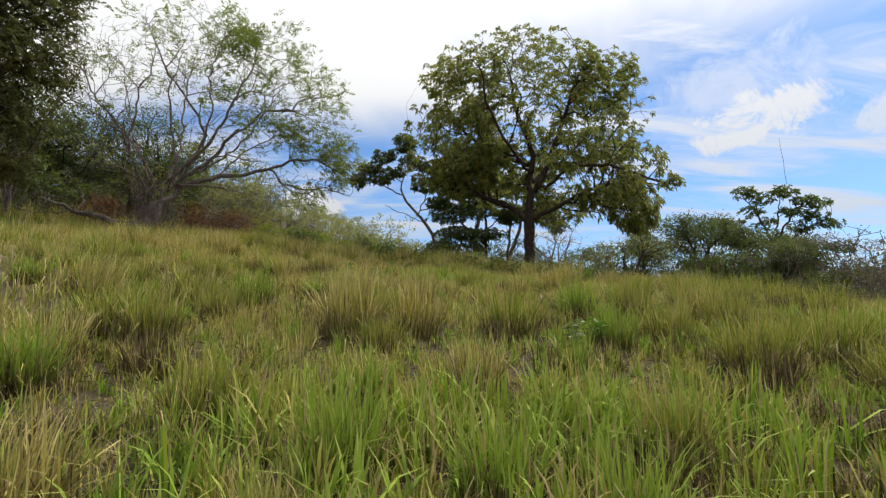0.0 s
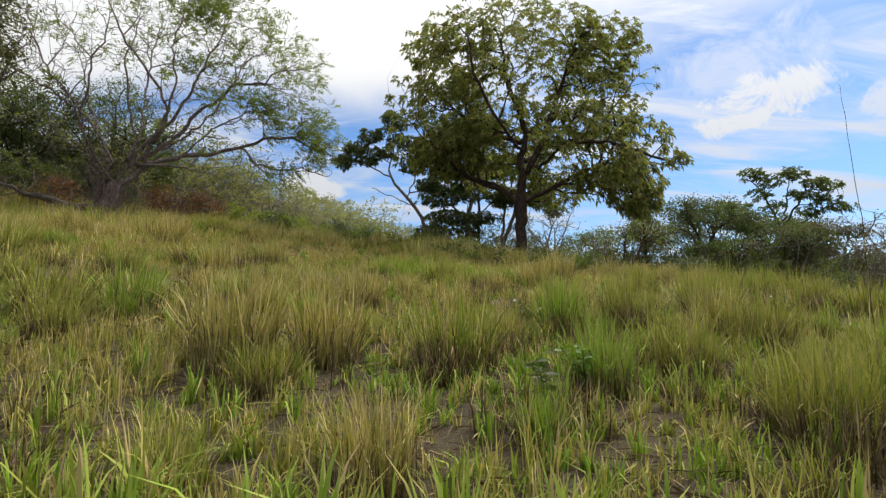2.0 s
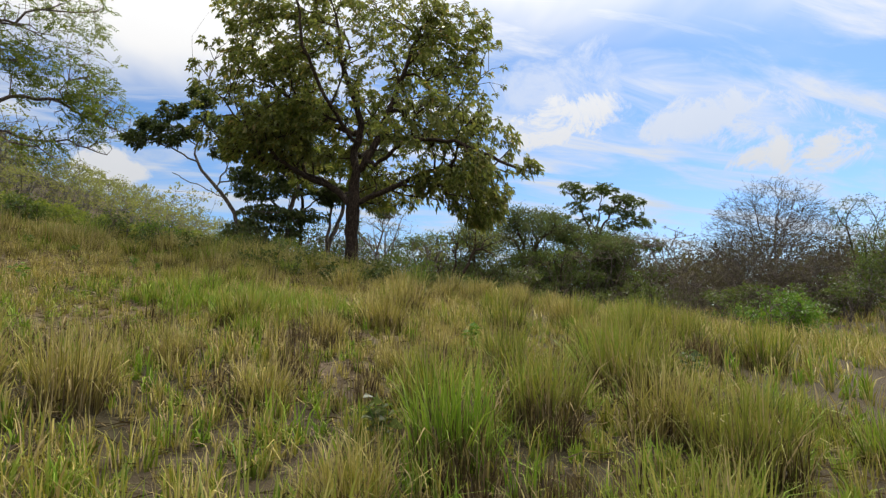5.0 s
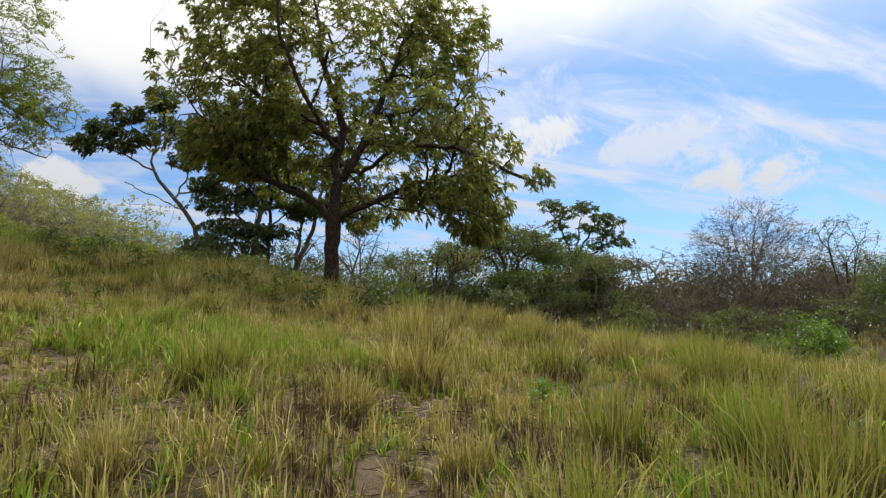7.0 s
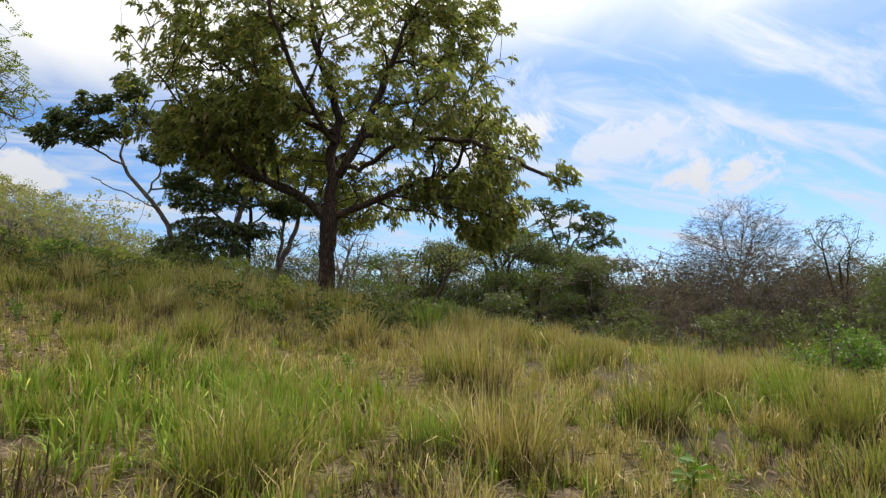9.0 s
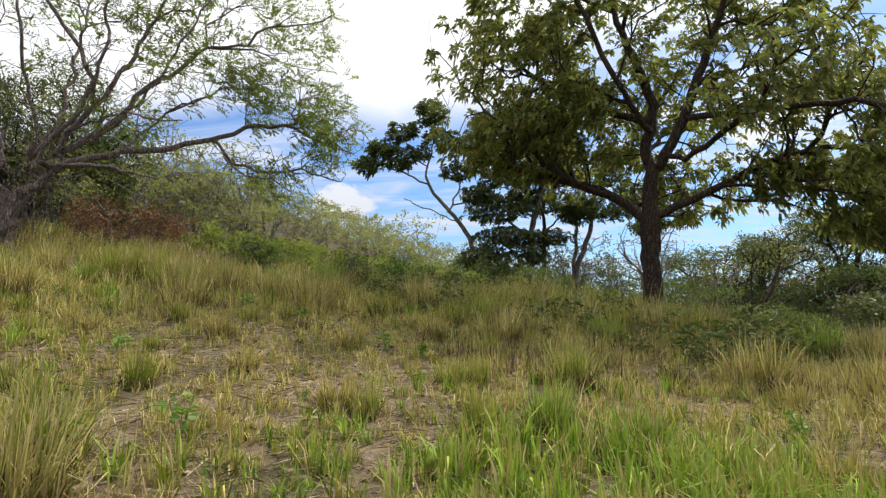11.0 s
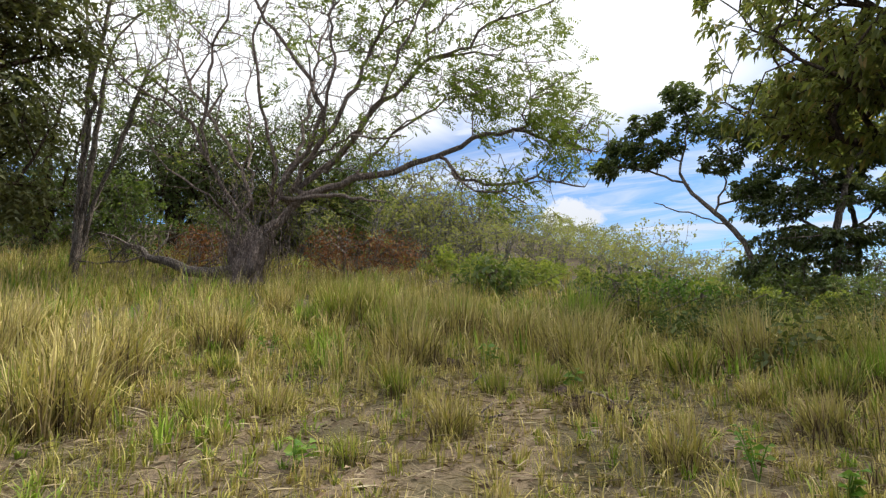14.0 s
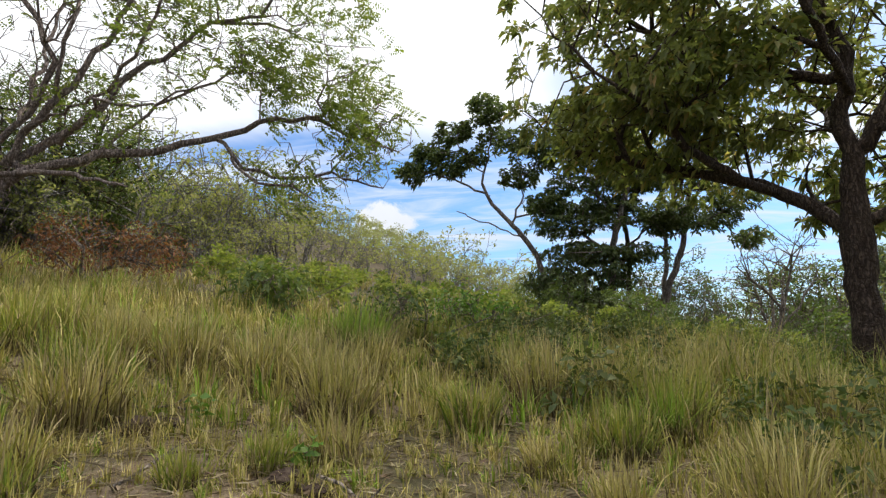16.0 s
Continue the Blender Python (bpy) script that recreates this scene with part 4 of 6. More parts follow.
drawn_tree("slender_tree", "slender forked tree with open layers of dark leaves", (4.4, 40.3, zg(4.4, 40.3) - 0.1),
           [(4.4, 40.3, zg(4.4, 40.3) - 0.1), (4.7, 40.3, 7.0), (5.4, 40.3, 8.8), (5.8, 40.3, 11.0), (6.2, 40.3, 12.6)], [0.17, 0.14, 0.12, 0.09, 0.05],
           [(0.11, [(4.5, 40.3, 6.6), (4.8, 40.4, 9.1), (5.3, 40.5, 11.0), (5.2, 40.6, 12.8)]), (0.05, [(5.6, 40.3, 9.6), (6.8, 40.2, 10.2), (7.8, 40.0, 10.6)])],
           [(4.6, 40.2, 10.1, 1.2, 1.0, 0.50, 7), (6.6, 40.2, 10.0, 1.3, 1.1, 0.50, 8), (7.7, 40.1, 10.9, 1.3, 1.0, 0.55, 8), (5.9, 40.4, 11.9, 1.5, 1.2, 0.60, 9), (4.6, 40.4, 12.8, 1.3, 1.1, 0.5, 7), (6.9, 40.4, 13.0, 1.4, 1.1, 0.5, 8), (8.3, 40.2, 9.2, 0.9, 0.8, 0.45, 4)],
           950, 23, dark_whorls(0.22, 10), M_BARK_GREY, M_LEAF_DARK, 50, 0.2, 0.05, 0.08, 0.008, 0.0, 0.5)
common_tree("dark_bush", "dense dark green bush at the foot of slender trees", 0.6, 37.8, 2.6, 0.06,
            [(0, 0, 1.3, 1.2, 1.0, 1.0, 9), (0.5, 0, 0.7, 1.0, 0.9, 0.6, 6)], 170, M_LEAF_DARK, M_BARK, 29, leaf_len=0.2, per=10, first=20, stems=((0, 0), (0.4, 0.1), (-0.4, 0.1)), category="bush")
# small leaning and half-bare trees right of the great trunk
common_tree("leaning_sapling", "half-bare thin tree leaning to one side with a few leaves", 11.3, 36.4, 5.4, 0.12,
            [(2.0, 0, 4.2, 1.2, 1.0, 1.0, 5), (0.6, 0, 3.6, 1.2, 1.0, 0.9, 4), (-0.8, 0, 3.0, 1.0, 0.9, 1.1, 4), (2.6, 0, 3.2, 1.2, 1.0, 0.9, 4)],
            220, M_SCRUB, M_BARK, 25, lean=(1.5, 0), stems=((0, 0), (-0.35, 0.1)), leaf_len=0.12, per=8, first=22, keep=0.7)
common_tree("bare_sapling", "thin nearly leafless sapling with grey forked branches", 7.6, 37.5, 4.6, 0.075,
            [(0.3, 0, 3.4, 1.5, 1.2, 1.2, 5), (-0.5, 0, 2.6, 1.1, 1.0, 0.9, 4)], 130, M_SCRUB, M_BARK_GREY, 26, stems=((0, 0), (0.2, 0.1), (-0.2, 0)), leaf_len=0.1, per=5, first=20, keep=0.4, group="bare saplings")
common_tree("bare_sapling", "thin nearly leafless sapling with grey forked branches", 6.0, 33.8, 4.2, 0.07,
            [(0.5, 0, 3.0, 1.4, 1.2, 1.1, 5), (-0.3, 0, 2.2, 1.0, 1.0, 0.9, 4)], 120, M_SCRUB, M_BARK_GREY, 27, lean=(0.7, 0), stems=((0, 0), (0.3, 0.1)), leaf_len=0.1, per=5, first=20, keep=0.4, group="bare saplings")
common_tree("bare_sapling", "thin nearly leafless sapling with grey forked branches", 9.4, 34.8, 3.6, 0.06,
            [(0.2, 0, 2.5, 1.3, 1.1, 1.0, 5)], 110, M_SCRUB, M_BARK_GREY, 28, stems=((0, 0), (-0.25, 0.1), (0.2, 0.0)), leaf_len=0.1, per=6, first=20, keep=0.5, group="bare saplings")
# trees across the dip on the right
G_FLAT = zg(26.6, 44.8)
drawn_tree("flat_topped_tree", "flat-topped open tree with dark green layered foliage", (26.6, 44.8, G_FLAT - 0.1),
           [(26.6, 44.8, G_FLAT - 0.1), (26.5, 44.8, 5.6), (26.2, 44.8, 8.4)], [0.24, 0.19, 0.14],
           [(0.09, [(26.2, 44.8, 8.4), (25.0, 44.8, 11.2), (23.8, 44.8, 12.9)]), (0.09, [(26.3, 44.8, 8.8), (28.2, 44.8, 11.6), (29.4, 44.8, 12.6)]), (0.07, [(26.3, 44.8, 8.0), (28.8, 44.8, 10.0), (30.8, 44.8, 10.8)]), (0.08, [(26.3, 44.8, 9.0), (26.8, 44.8, 11.4), (26.9, 44.8, 12.8)]), (0.07, [(26.3, 44.8, 7.2), (24.4, 44.8, 9.0), (22.4, 44.8, 10.2)])],
           [(24.1, 44.8, 12.9, 1.0, 1.0, 0.5, 7), (25.6, 44.8, 12.4, 0.9, 1.0, 0.5, 6), (27.2, 44.8, 13.0, 1.2, 1.1, 0.5, 9), (29.0, 44.8, 12.3, 1.1, 1.0, 0.5, 7), (30.1, 44.8, 12.0, 0.9, 0.9, 0.5, 5), (27.9, 44.8, 11.4, 1.2, 1.0, 0.5, 7), (24.5, 44.8, 11.3, 1.0, 1.0, 0.5, 5), (29.5, 44.8, 11.0, 1.1, 1.0, 0.5, 6), (30.8, 44.8, 10.4, 1.1, 0.9, 0.5, 6), (28.4, 44.8, 10.1, 1.2, 1.0, 0.5, 6), (25.6, 44.8, 10.4, 0.9, 0.9, 0.5, 4), (22.5, 44.8, 10.4, 1.4, 1.2, 0.4, 7), (29.4, 44.8, 8.3, 1.3, 1.1, 0.5, 5), (31.5, 44.8, 8.5, 1.3, 1.0, 0.5, 5), (23.6, 44.8, 9.0, 1.5, 1.2, 0.5, 7)],
           900, 31, dark_whorls(0.27, 8), M_BARK, M_THICKET, 60, 0.15, 0.03, 0.06, 0.012, 0.0, 0.6, 1.2)
DARK_ROUND = common_tree("round_dark_tree", "dense dark green tree with low branches", 18.2, 41.2, 8.6, 0.2,
            [(0.4, 0, 3.2, 2.6, 2.2, 2.4, 14), (1.2, 0, 6.6, 2.6, 2.0, 1.2, 12), (4.0, 0, 6.0, 2.0, 1.6, 0.9, 8), (-0.9, 0, 7.0, 1.6, 1.5, 1.0, 7)],
            900, M_LEAF_DARK, M_BARK, 32, stems=((0, 0), (0.4, 0.1)), leaf_len=0.21, per=11, first=30)
LAYERED = common_tree("layered_tree", "mid-green tree with spreading layered branches", 22.8, 40.8, 6.8, 0.16,
            [(0, 0, 5.0, 2.6, 1.9, 0.8, 9), (1.6, 0, 3.4, 2.2, 1.8, 0.8, 8), (-1.4, 0, 3.4, 2.0, 1.6, 0.9, 8), (2.9, 0, 5.2, 1.6, 1.4, 0.6, 6)],
            430, M_THICKET, M_BARK, 33, stems=((0, 0), (0.35, 0)), leaf_len=0.18, per=14, first=26)
G_GREY = zg(42.4, 43.0)
BARE_GREY = drawn_tree("bare_grey_tree", "rounded leafless tree with fine pale grey twigs", (42.4, 43.0, G_GREY - 0.1),
                       [(42.4, 43.0, G_GREY - 0.1), (42.4, 43.0, G_GREY + 1.4), (42.6, 43.0, G_GREY + 3.2)], [0.22, 0.19, 0.15],
                       [(0.075, [(42.4, 43, G_GREY + 1.6), (41.2, 43, G_GREY + 4.4), (39.6, 43, G_GREY + 7.2)]), (0.07, [(42.5, 43, G_GREY + 2.4), (43.6, 43.2, G_GREY + 5.4), (45.2, 43.4, G_GREY + 8.0)]), (0.075, [(42.6, 43, G_GREY + 3.2), (42.6, 42.8, G_GREY + 6), (43.2, 42.6, G_GREY + 9.4)]),
                        (0.06, [(42.4, 43, G_GREY + 1.8), (44.4, 42.6, G_GREY + 3.8), (47.2, 42.2, G_GREY + 6.0)]), (0.06, [(42.4, 43, G_GREY + 1.3), (40.2, 42.8, G_GREY + 3.0), (37.6, 42.6, G_GREY + 4.6)]), (0.055, [(42.5, 43.1, G_GREY + 3.0), (41.6, 43.4, G_GREY + 6.5), (41.2, 43.6, G_GREY + 9.0)]), (0.05, [(42.6, 43, G_GREY + 3.2), (44.4, 43.2, G_GREY + 7), (45.8, 43.4, G_GREY + 9.2)])],
                       [(42.8, 43, G_GREY + 7.4, 5.4, 4.2, 3.4, 24), (39.4, 42.8, G_GREY + 5.4, 4.0, 3.0, 2.6, 10), (46.6, 42.8, G_GREY + 6.4, 3.4, 2.8, 2.6, 10)],
                       1700, 35, lambda rng, tips, out: rosettes(rng, tips, out, 3, 0.7, 0.022, 0.12, 0.1, 0.5), M_BARK_GREY, M_BARK_GREY, 260, 0.45, 0.16, 0.05, 0.014, 0.2, 0.3, 0.5, 0.02, None, 0.05, 8)
common_tree("twiggy_tree", "small thin tree with upright twigs ending in dry tufts", 39.5, 33.0, 7.6, 0.11,
            [(0, 0, 6.2, 2.4, 1.8, 1.6, 10)], 120, M_THICKET, M_BARK, 36, stems=((0, 0), (0.3, 0), (-0.3, 0.1)), leaf_len=0.16, per=9, first=30, sag=0.3, spread=0.14)
common_tree("olive_tree", "dense olive-green small tree with a pale bent trunk", 27.6, 22.4, 5.2, 0.17,
            [(0.2, 0, 3.6, 2.3, 2.2, 1.5, 12), (1.6, -0.6, 4.2, 1.7, 1.7, 1.2, 9), (-1.2, 0.3, 2.6, 1.4, 1.5, 1.0, 5)],
            560, M_THICKET, M_BARK_PALE, 37, lean=(0.9, 0), stems=((0, 0), (0.4, 0.1)), leaf_len=0.15, per=15, first=30)
common_tree("fresh_bush", "low bright green bush growing in the grass", 16.0, 19.1, 1.5, 0.05,
            [(0, 0, 0.8, 1.1, 1.0, 0.6, 10), (1.1, 0.2, 0.65, 0.9, 0.8, 0.5, 7)], 210, M_BRIGHT, M_BARK_GREY, 38, stems=((0, 0), (0.5, 0.1), (-0.4, 0.2)), leaf_len=0.13, per=13, first=18, category="bush", shell=0.2)


def copies(root, spots):
    for x, y, s, turn in spots:
        made = copy_thing(root, Matrix.LocRotScale((x, y, zg(x, y) - 0.1), Euler((0, 0, turn)), None))
        made.scale = (s, s, s)


copies(DARK_ROUND, [(20.6, 44.5, 1.0, 2.0), (25.0, 40.6, 0.72, 4.0), (15.0, 42.5, 0.8, 1.0)])
copies(LAYERED, [(29.6, 47.5, 1.15, 1.2), (19.4, 38.2, 0.8, 2.6), (24.6, 46.5, 1.2, 0.4), (13.4, 46.0, 1.0, 2.2)])
copies(BARE_GREY, [(36.6, 41.6, 0.55, 1.4), (48.5, 38.5, 0.6, 2.9), (39.5, 36.6, 0.42, 5.2)])


# ---------------------------------------------------------------- thicket on the left
common_tree("dark_evergreen_tree", "tall dense dark tree with drooping feathery boughs", -16.6, 19.2, 11.5, 0.26,
            [(-0.4, 0, 2.6, 2.4, 2.4, 0.9, 9), (-0.2, 0, 4.4, 2.8, 2.6, 0.8, 11), (0.2, 0, 6.2, 2.9, 2.6, 0.8, 12), (0.6, 0, 7.8, 2.8, 2.4, 0.8, 11), (1.0, 0.2, 9.4, 2.5, 2.2, 0.8, 9), (1.2, 0.3, 10.9, 1.9, 1.8, 0.9, 8), (-1.0, -0.4, 8.6, 2.0, 2.0, 1.8, 7)],
            2300, M_EVERGREEN, M_BARK, 41, stems=((0, 0), (0.35, -0.2), (-0.4, 0.3)), kind="feather", leaf_len=0.17, per=3, first=60, hole=0.45, spread=0.25)
common_tree("pale_bare_tree", "thin pale grey tree with bare forked branches and few leaves", -18.4, 23.6, 10.0, 0.11,
            [(0.4, 0, 8.0, 2.4, 2.0, 2.6, 10), (1.2, 0, 5.4, 1.6, 1.4, 1.4, 5)], 420, M_FEATHER, M_BARK_GREY, 42, stems=((0, 0), (0.35, 0.2), (-0.25, 0), (0.15, -0.2)), kind="feather", leaf_len=0.09, per=3, first=60, keep=0.5, lean=(0.5, 0), sag=0.15)
common_tree("dense_green_tree", "dense dark green rounded tree behind the thicket", -23.2, 30.6, 8.0, 0.22,
            [(0, 0, 4.6, 3.0, 2.6, 3.0, 14), (2.6, 0.4, 3.6, 2.4, 2.2, 2.4, 9), (-2.6, 0, 4.0, 2.4, 2.2, 2.4, 8)], 1300, M_LEAF_DARK, M_BARK, 43, stems=((0, 0), (0.5, 0.1), (-0.5, 0)), leaf_len=0.23, per=11, first=40, group="dense green trees")
common_tree("dense_green_tree", "dense green rounded tree behind the thicket", -17.4, 32.5, 7.6, 0.2,
            [(0, 0, 4.2, 2.6, 2.4, 2.8, 14), (1.8, 0.4, 3.0, 2.0, 2.0, 2.0, 9)], 900, M_THICKET, M_BARK, 44, stems=((0, 0), (0.5, 0.1)), leaf_len=0.15, per=15, first=40, group="dense green trees")
common_tree("dense_green_tree", "dense dark green tree at the edge of the thicket", -26.5, 27.0, 8.5, 0.22,
            [(0, 0, 4.8, 3.2, 3.0, 3.6, 14), (0.5, -2.4, 3.2, 2.2, 2.2, 2.2, 8)], 700, M_LEAF_DARK, M_BARK, 45, stems=((0, 0), (0.5, 0.1)), leaf_len=0.2, per=14, first=40, group="dense green trees")
common_tree("dead_red_shrub", "low shrub with withered reddish-brown leaves", -11.4, 27.0, 1.7, 0.04,
            [(0, 0, 0.8, 1.3, 1.0, 0.7, 8), (1.3, 0.3, 0.7, 1.0, 0.8, 0.55, 5)], 200, M_RED, M_BARK_GREY, 46, stems=((0, 0), (0.5, 0.1), (-0.5, 0.1)), leaf_len=0.12, per=10, first=24, category="shrub", shell=0.1, group="withered shrubs")
common_tree("dead_red_shrub", "low shrub with withered reddish-brown leaves", -15.6, 25.2, 1.5, 0.04,
            [(0, 0, 0.7, 1.5, 0.9, 0.6, 8)], 150, M_RED, M_BARK_GREY, 47, stems=((0, 0), (0.5, 0.1), (-0.5, 0.1)), leaf_len=0.12, per=9, first=24, category="shrub", shell=0.1, group="withered shrubs")
common_tree("broadleaf_shrub", "small dark green shrub in front of the thicket", -6.3, 25.6, 1.1, 0.03,
            [(0, 0, 0.5, 0.7, 0.55, 0.34, 8)], 80, M_THICKET, M_BARK_GREY, 48, stems=((0, 0), (0.5, 0.1), (-0.5, 0.1)), leaf_len=0.17, per=10, first=14, category="shrub", shell=0.1, group="green shrubs")
common_tree("broadleaf_shrub", "small fresh green shrub among tall grass", -2.4, 25.6, 0.9, 0.03,
            [(0, 0, 0.5, 0.7, 0.6, 0.4, 8)], 80, M_BRIGHT, M_BARK_GREY, 49, stems=((0, 0), (0.5, 0.1), (-0.5, 0.1)), leaf_len=0.12, per=10, first=14, category="shrub", shell=0.1, group="green shrubs")
common_tree("broadleaf_shrub", "grey-green shrub with small leaves among tall grass", -3.4, 23.6, 0.9, 0.03,
            [(0, 0, 0.5, 0.55, 0.5, 0.38, 8)], 70, M_THICKET, M_BARK_GREY, 50, stems=((0, 0), (0.5, 0.1), (-0.5, 0.1)), leaf_len=0.11, per=11, first=14, category="shrub", shell=0.1, group="green shrubs")


def fallen_wood():
    """The old fallen limb and its twigs beside the sprawling tree's foot."""
    rng = np.random.default_rng(61)
    x, y = -15.0, 24.2
    base = (x, y, zg(x, y))
    sk = Skeleton()
    def on(px, py, h):
        return (px, py, zg(px, py) + h)
    sk.line([on(-12.9, 24.3, 0.3), on(-13.4, 24.0, 0.22), on(-13.95, 23.8, 0.25), on(-14.7, 23.8, 0.5), on(-15.7, 24.0, 0.62), on(-17.0, 24.2, 0.9)], -1, "trunk", 0.3, rng, 0.05)
    sk.line([on(-15.6, 24.4, 1.1), on(-16.0, 24.8, 1.5)], 7, "limb_0", 0.3, rng, 0.04)
    sk.line([on(-16.2, 23.6, 0.5), on(-17.4, 23.0, 0.5)], 8, "limb_1", 0.3, rng, 0.04)
    tips = np.array([on(rng.uniform(-18.6, -14.5), rng.uniform(23.2, 25.2), rng.uniform(0.2, 1.4)) for _ in range(90)])
    ends = grow(sk, tips, rng, 20, 0.1, 0.1, 0.08)
    r = radii(sk, ends, 0.012, 0.4)
    for i, t in enumerate(sk.tag):
        if t == "trunk":
            r[i] = 0.17 - 0.03 * min(3.6, abs(sk.p[i][0] + 12.9))
    tree_thing("fallen_limb", "old fallen grey limb with broken twigs on the ground", "dead wood", base, sk, r, None, M_BARK_GREY, None, 9, 6, 3)


fallen_wood()


# ---------------------------------------------------------------- scrub that nobody could count
def bush_shapes(seed, kinds, tips_n, leafy, per, leaf_size):
    """Bushes of height one: forked stems under an uneven dome; wood and leaves of each as arrays."""
    rng = np.random.default_rng(seed)
    made = []
    for k in range(kinds):
        sk = Skeleton()
        root = sk.add((0, 0, -0.04), -1, "branch")
        own = {root: 0.015}
        for _ in range(int(rng.integers(3, 6))):
            a, d = rng.uniform(0, 6.28), rng.uniform(0.05, 0.26)
            p = np.array([d * np.cos(a), d * np.sin(a), rng.uniform(0.35, 0.6)])
            start = len(sk.p)
            end = sk.line([p * np.array([0.35, 0.35, 0.5]) + rng.normal(0, 0.02, 3), p], root, "branch", 0.2, rng, 0.02)
            for i in range(start, end + 1):
                own[i] = 0.0085 - 0.0045 * (i - start) / max(1, end - start)
        blobs = []
        for j in range(int(rng.integers(5, 8))):
            a, d = rng.uniform(0, 6.28), rng.uniform(0.05, 0.36)
            up = rng.uniform(0.16, 0.4) if j < 2 else rng.uniform(0.4, 0.86)
            blobs.append((d * np.cos(a), d * np.sin(a), up, rng.uniform(0.15, 0.28), rng.uniform(0.15, 0.28), rng.uniform(0.09, 0.18), 1))
        tips = in_ellipsoids(rng, blobs, tips_n, 0.2, 0.4, seed + 7.0 * k, 2.5)
        tips[:, 2] = np.maximum(tips[:, 2], 0.06)
        ends = grow(sk, tips, rng, tips_n // 3, 0.2, 0.15, 0.03, lowest=1, step=0.16)
        r = radii(sk, ends, 0.0022, 0.4)
        for i, v in own.items():
            r[i] = v
        wood = tubes(sk, r, {"branch"}, 3)
        sel = rng.uniform(0, 1, len(tips)) < leafy
        out = outward_from(tips, (0, 0, 0.4))
        leaves = rosettes(rng, tips[sel], out[sel], per, leaf_size, 0.5, leaf_size * 0.6, 0.3, 0.3)
        made.append((wood, leaves))
    return made


def scrub(name, label, spots, leaf, bark, seed, h_lo, h_hi, tips_n, leaf_len, leafy=0.7, per=6, kinds=5):
    """A whole thicket: forked bushes of a few shapes, each turned, leaned and sized on its own."""
    rng = np.random.default_rng(seed)
    shapes = bush_shapes(seed, kinds, tips_n, leafy, per, 2 * leaf_len / (h_lo + h_hi))
    wood, leaves = [], []
    for x, y in spots:
        h = rng.uniform(h_lo, h_hi)
        wide = h * rng.uniform(0.8, 1.35)
        a = rng.uniform(0, 6.28)
        turn = np.array([[np.cos(a), -np.sin(a), 0], [np.sin(a), np.cos(a), 0], [0, 0, 1]])
        lean = rng.normal(0, 0.12, 2)
        pick = shapes[int(rng.integers(kinds))]
        for src, dst in zip(pick, (wood, leaves)):
            v = src[0] @ turn.T * np.array([wide, wide, h])
            v = v + np.outer(v[:, 2], [lean[0], lean[1], 0]) + np.array([x, y, zg(x, y)])
            dst.append((v, src[1], src[2]))
    ob = tagged(new(name), label, "scrub", kind="stuff")
    part("foliage", mesh_from("foliage", *join(leaves), leaf), ob)
    part("stemwork", mesh_from("stemwork", *join(wood), bark), ob)
    return ob


def spread_spots(rng, n, x0, x1, y0, y1, rule):
    out = []
    while len(out) < n:
        x, y = rng.uniform(x0, x1), rng.uniform(y0, y1)
        if rule(x, y):
            out.append((x, y))
    return out


R = np.random.default_rng(77)
scrub("leafy_weeds", "low leafy green weeds in the shade of the great tree",
      spread_spots(R, 150, -3.0, 5.5, 17.2, 29, lambda x, y: y > 17.4 + 0.9 * abs(x - 2.2)), M_WEED, M_BARK_GREY, 109, 0.3, 0.75, 22, 0.085, 0.9, 7)
scrub("tall_thicket", "tall olive-green thicket rising behind the sprawling tree",
      spread_spots(R, 44, -23, -9.5, 30, 40, lambda x, y: y > 30 + 1.6 * max(0, x + 14)), M_SCRUB, M_BARK_PALE, 110, 3.4, 5.8, 110, 0.15, 0.65, 7)
# the hillside beyond the meadow, ahead and to the left
scrub("hillside_scrub", "grey-green scrub covering the hillside beyond the meadow",
      spread_spots(R, 210, -46, 32, 46, 74, lambda x, y: x < 12 + (y - 46) * 0.6), M_SCRUB, M_BARK_PALE, 101, 1.7, 3.6, 60, 0.15, 0.7, 7)
scrub("leafless_thicket", "grey-brown leafless thicket on the hillside",
      spread_spots(R, 90, -30, 6, 40, 60, lambda x, y: y > 41 + 0.25 * abs(x + 12)), M_SCRUB, M_BARK_PALE, 114, 1.5, 3.0, 80, 0.14, 0.4, 5)
scrub("thicket_edge", "tangled olive-green thicket of thin stems at the meadow's edge",
      spread_spots(R, 50, -22, -9.0, 27.6, 40, lambda x, y: y > 28.2 - 0.3 * (x + 12) and y > 29.0 + 0.8 * (x + 12)), M_SCRUB, M_BARK_PALE, 102, 1.8, 3.8, 90, 0.11, 0.6, 6)
scrub("green_undergrowth", "low green undergrowth behind the great tree",
      spread_spots(R, 90, -2.5, 15, 30, 45, lambda x, y: y > 31 + abs(x - 3) * 0.12 and y > 38 - (x + 2.5) * 1.2), M_THICKET, M_BARK_GREY, 103, 0.8, 1.9, 60, 0.11, 0.8, 7)
scrub("yellow_green_undergrowth", "low yellow-green bushes in the dip ahead",
      spread_spots(R, 70, -9, 9, 28.5, 43, lambda x, y: y > 29 + 0.3 * abs(x)), M_BUSH, M_BARK_GREY, 104, 0.35, 0.9, 44, 0.10, 0.85, 7)
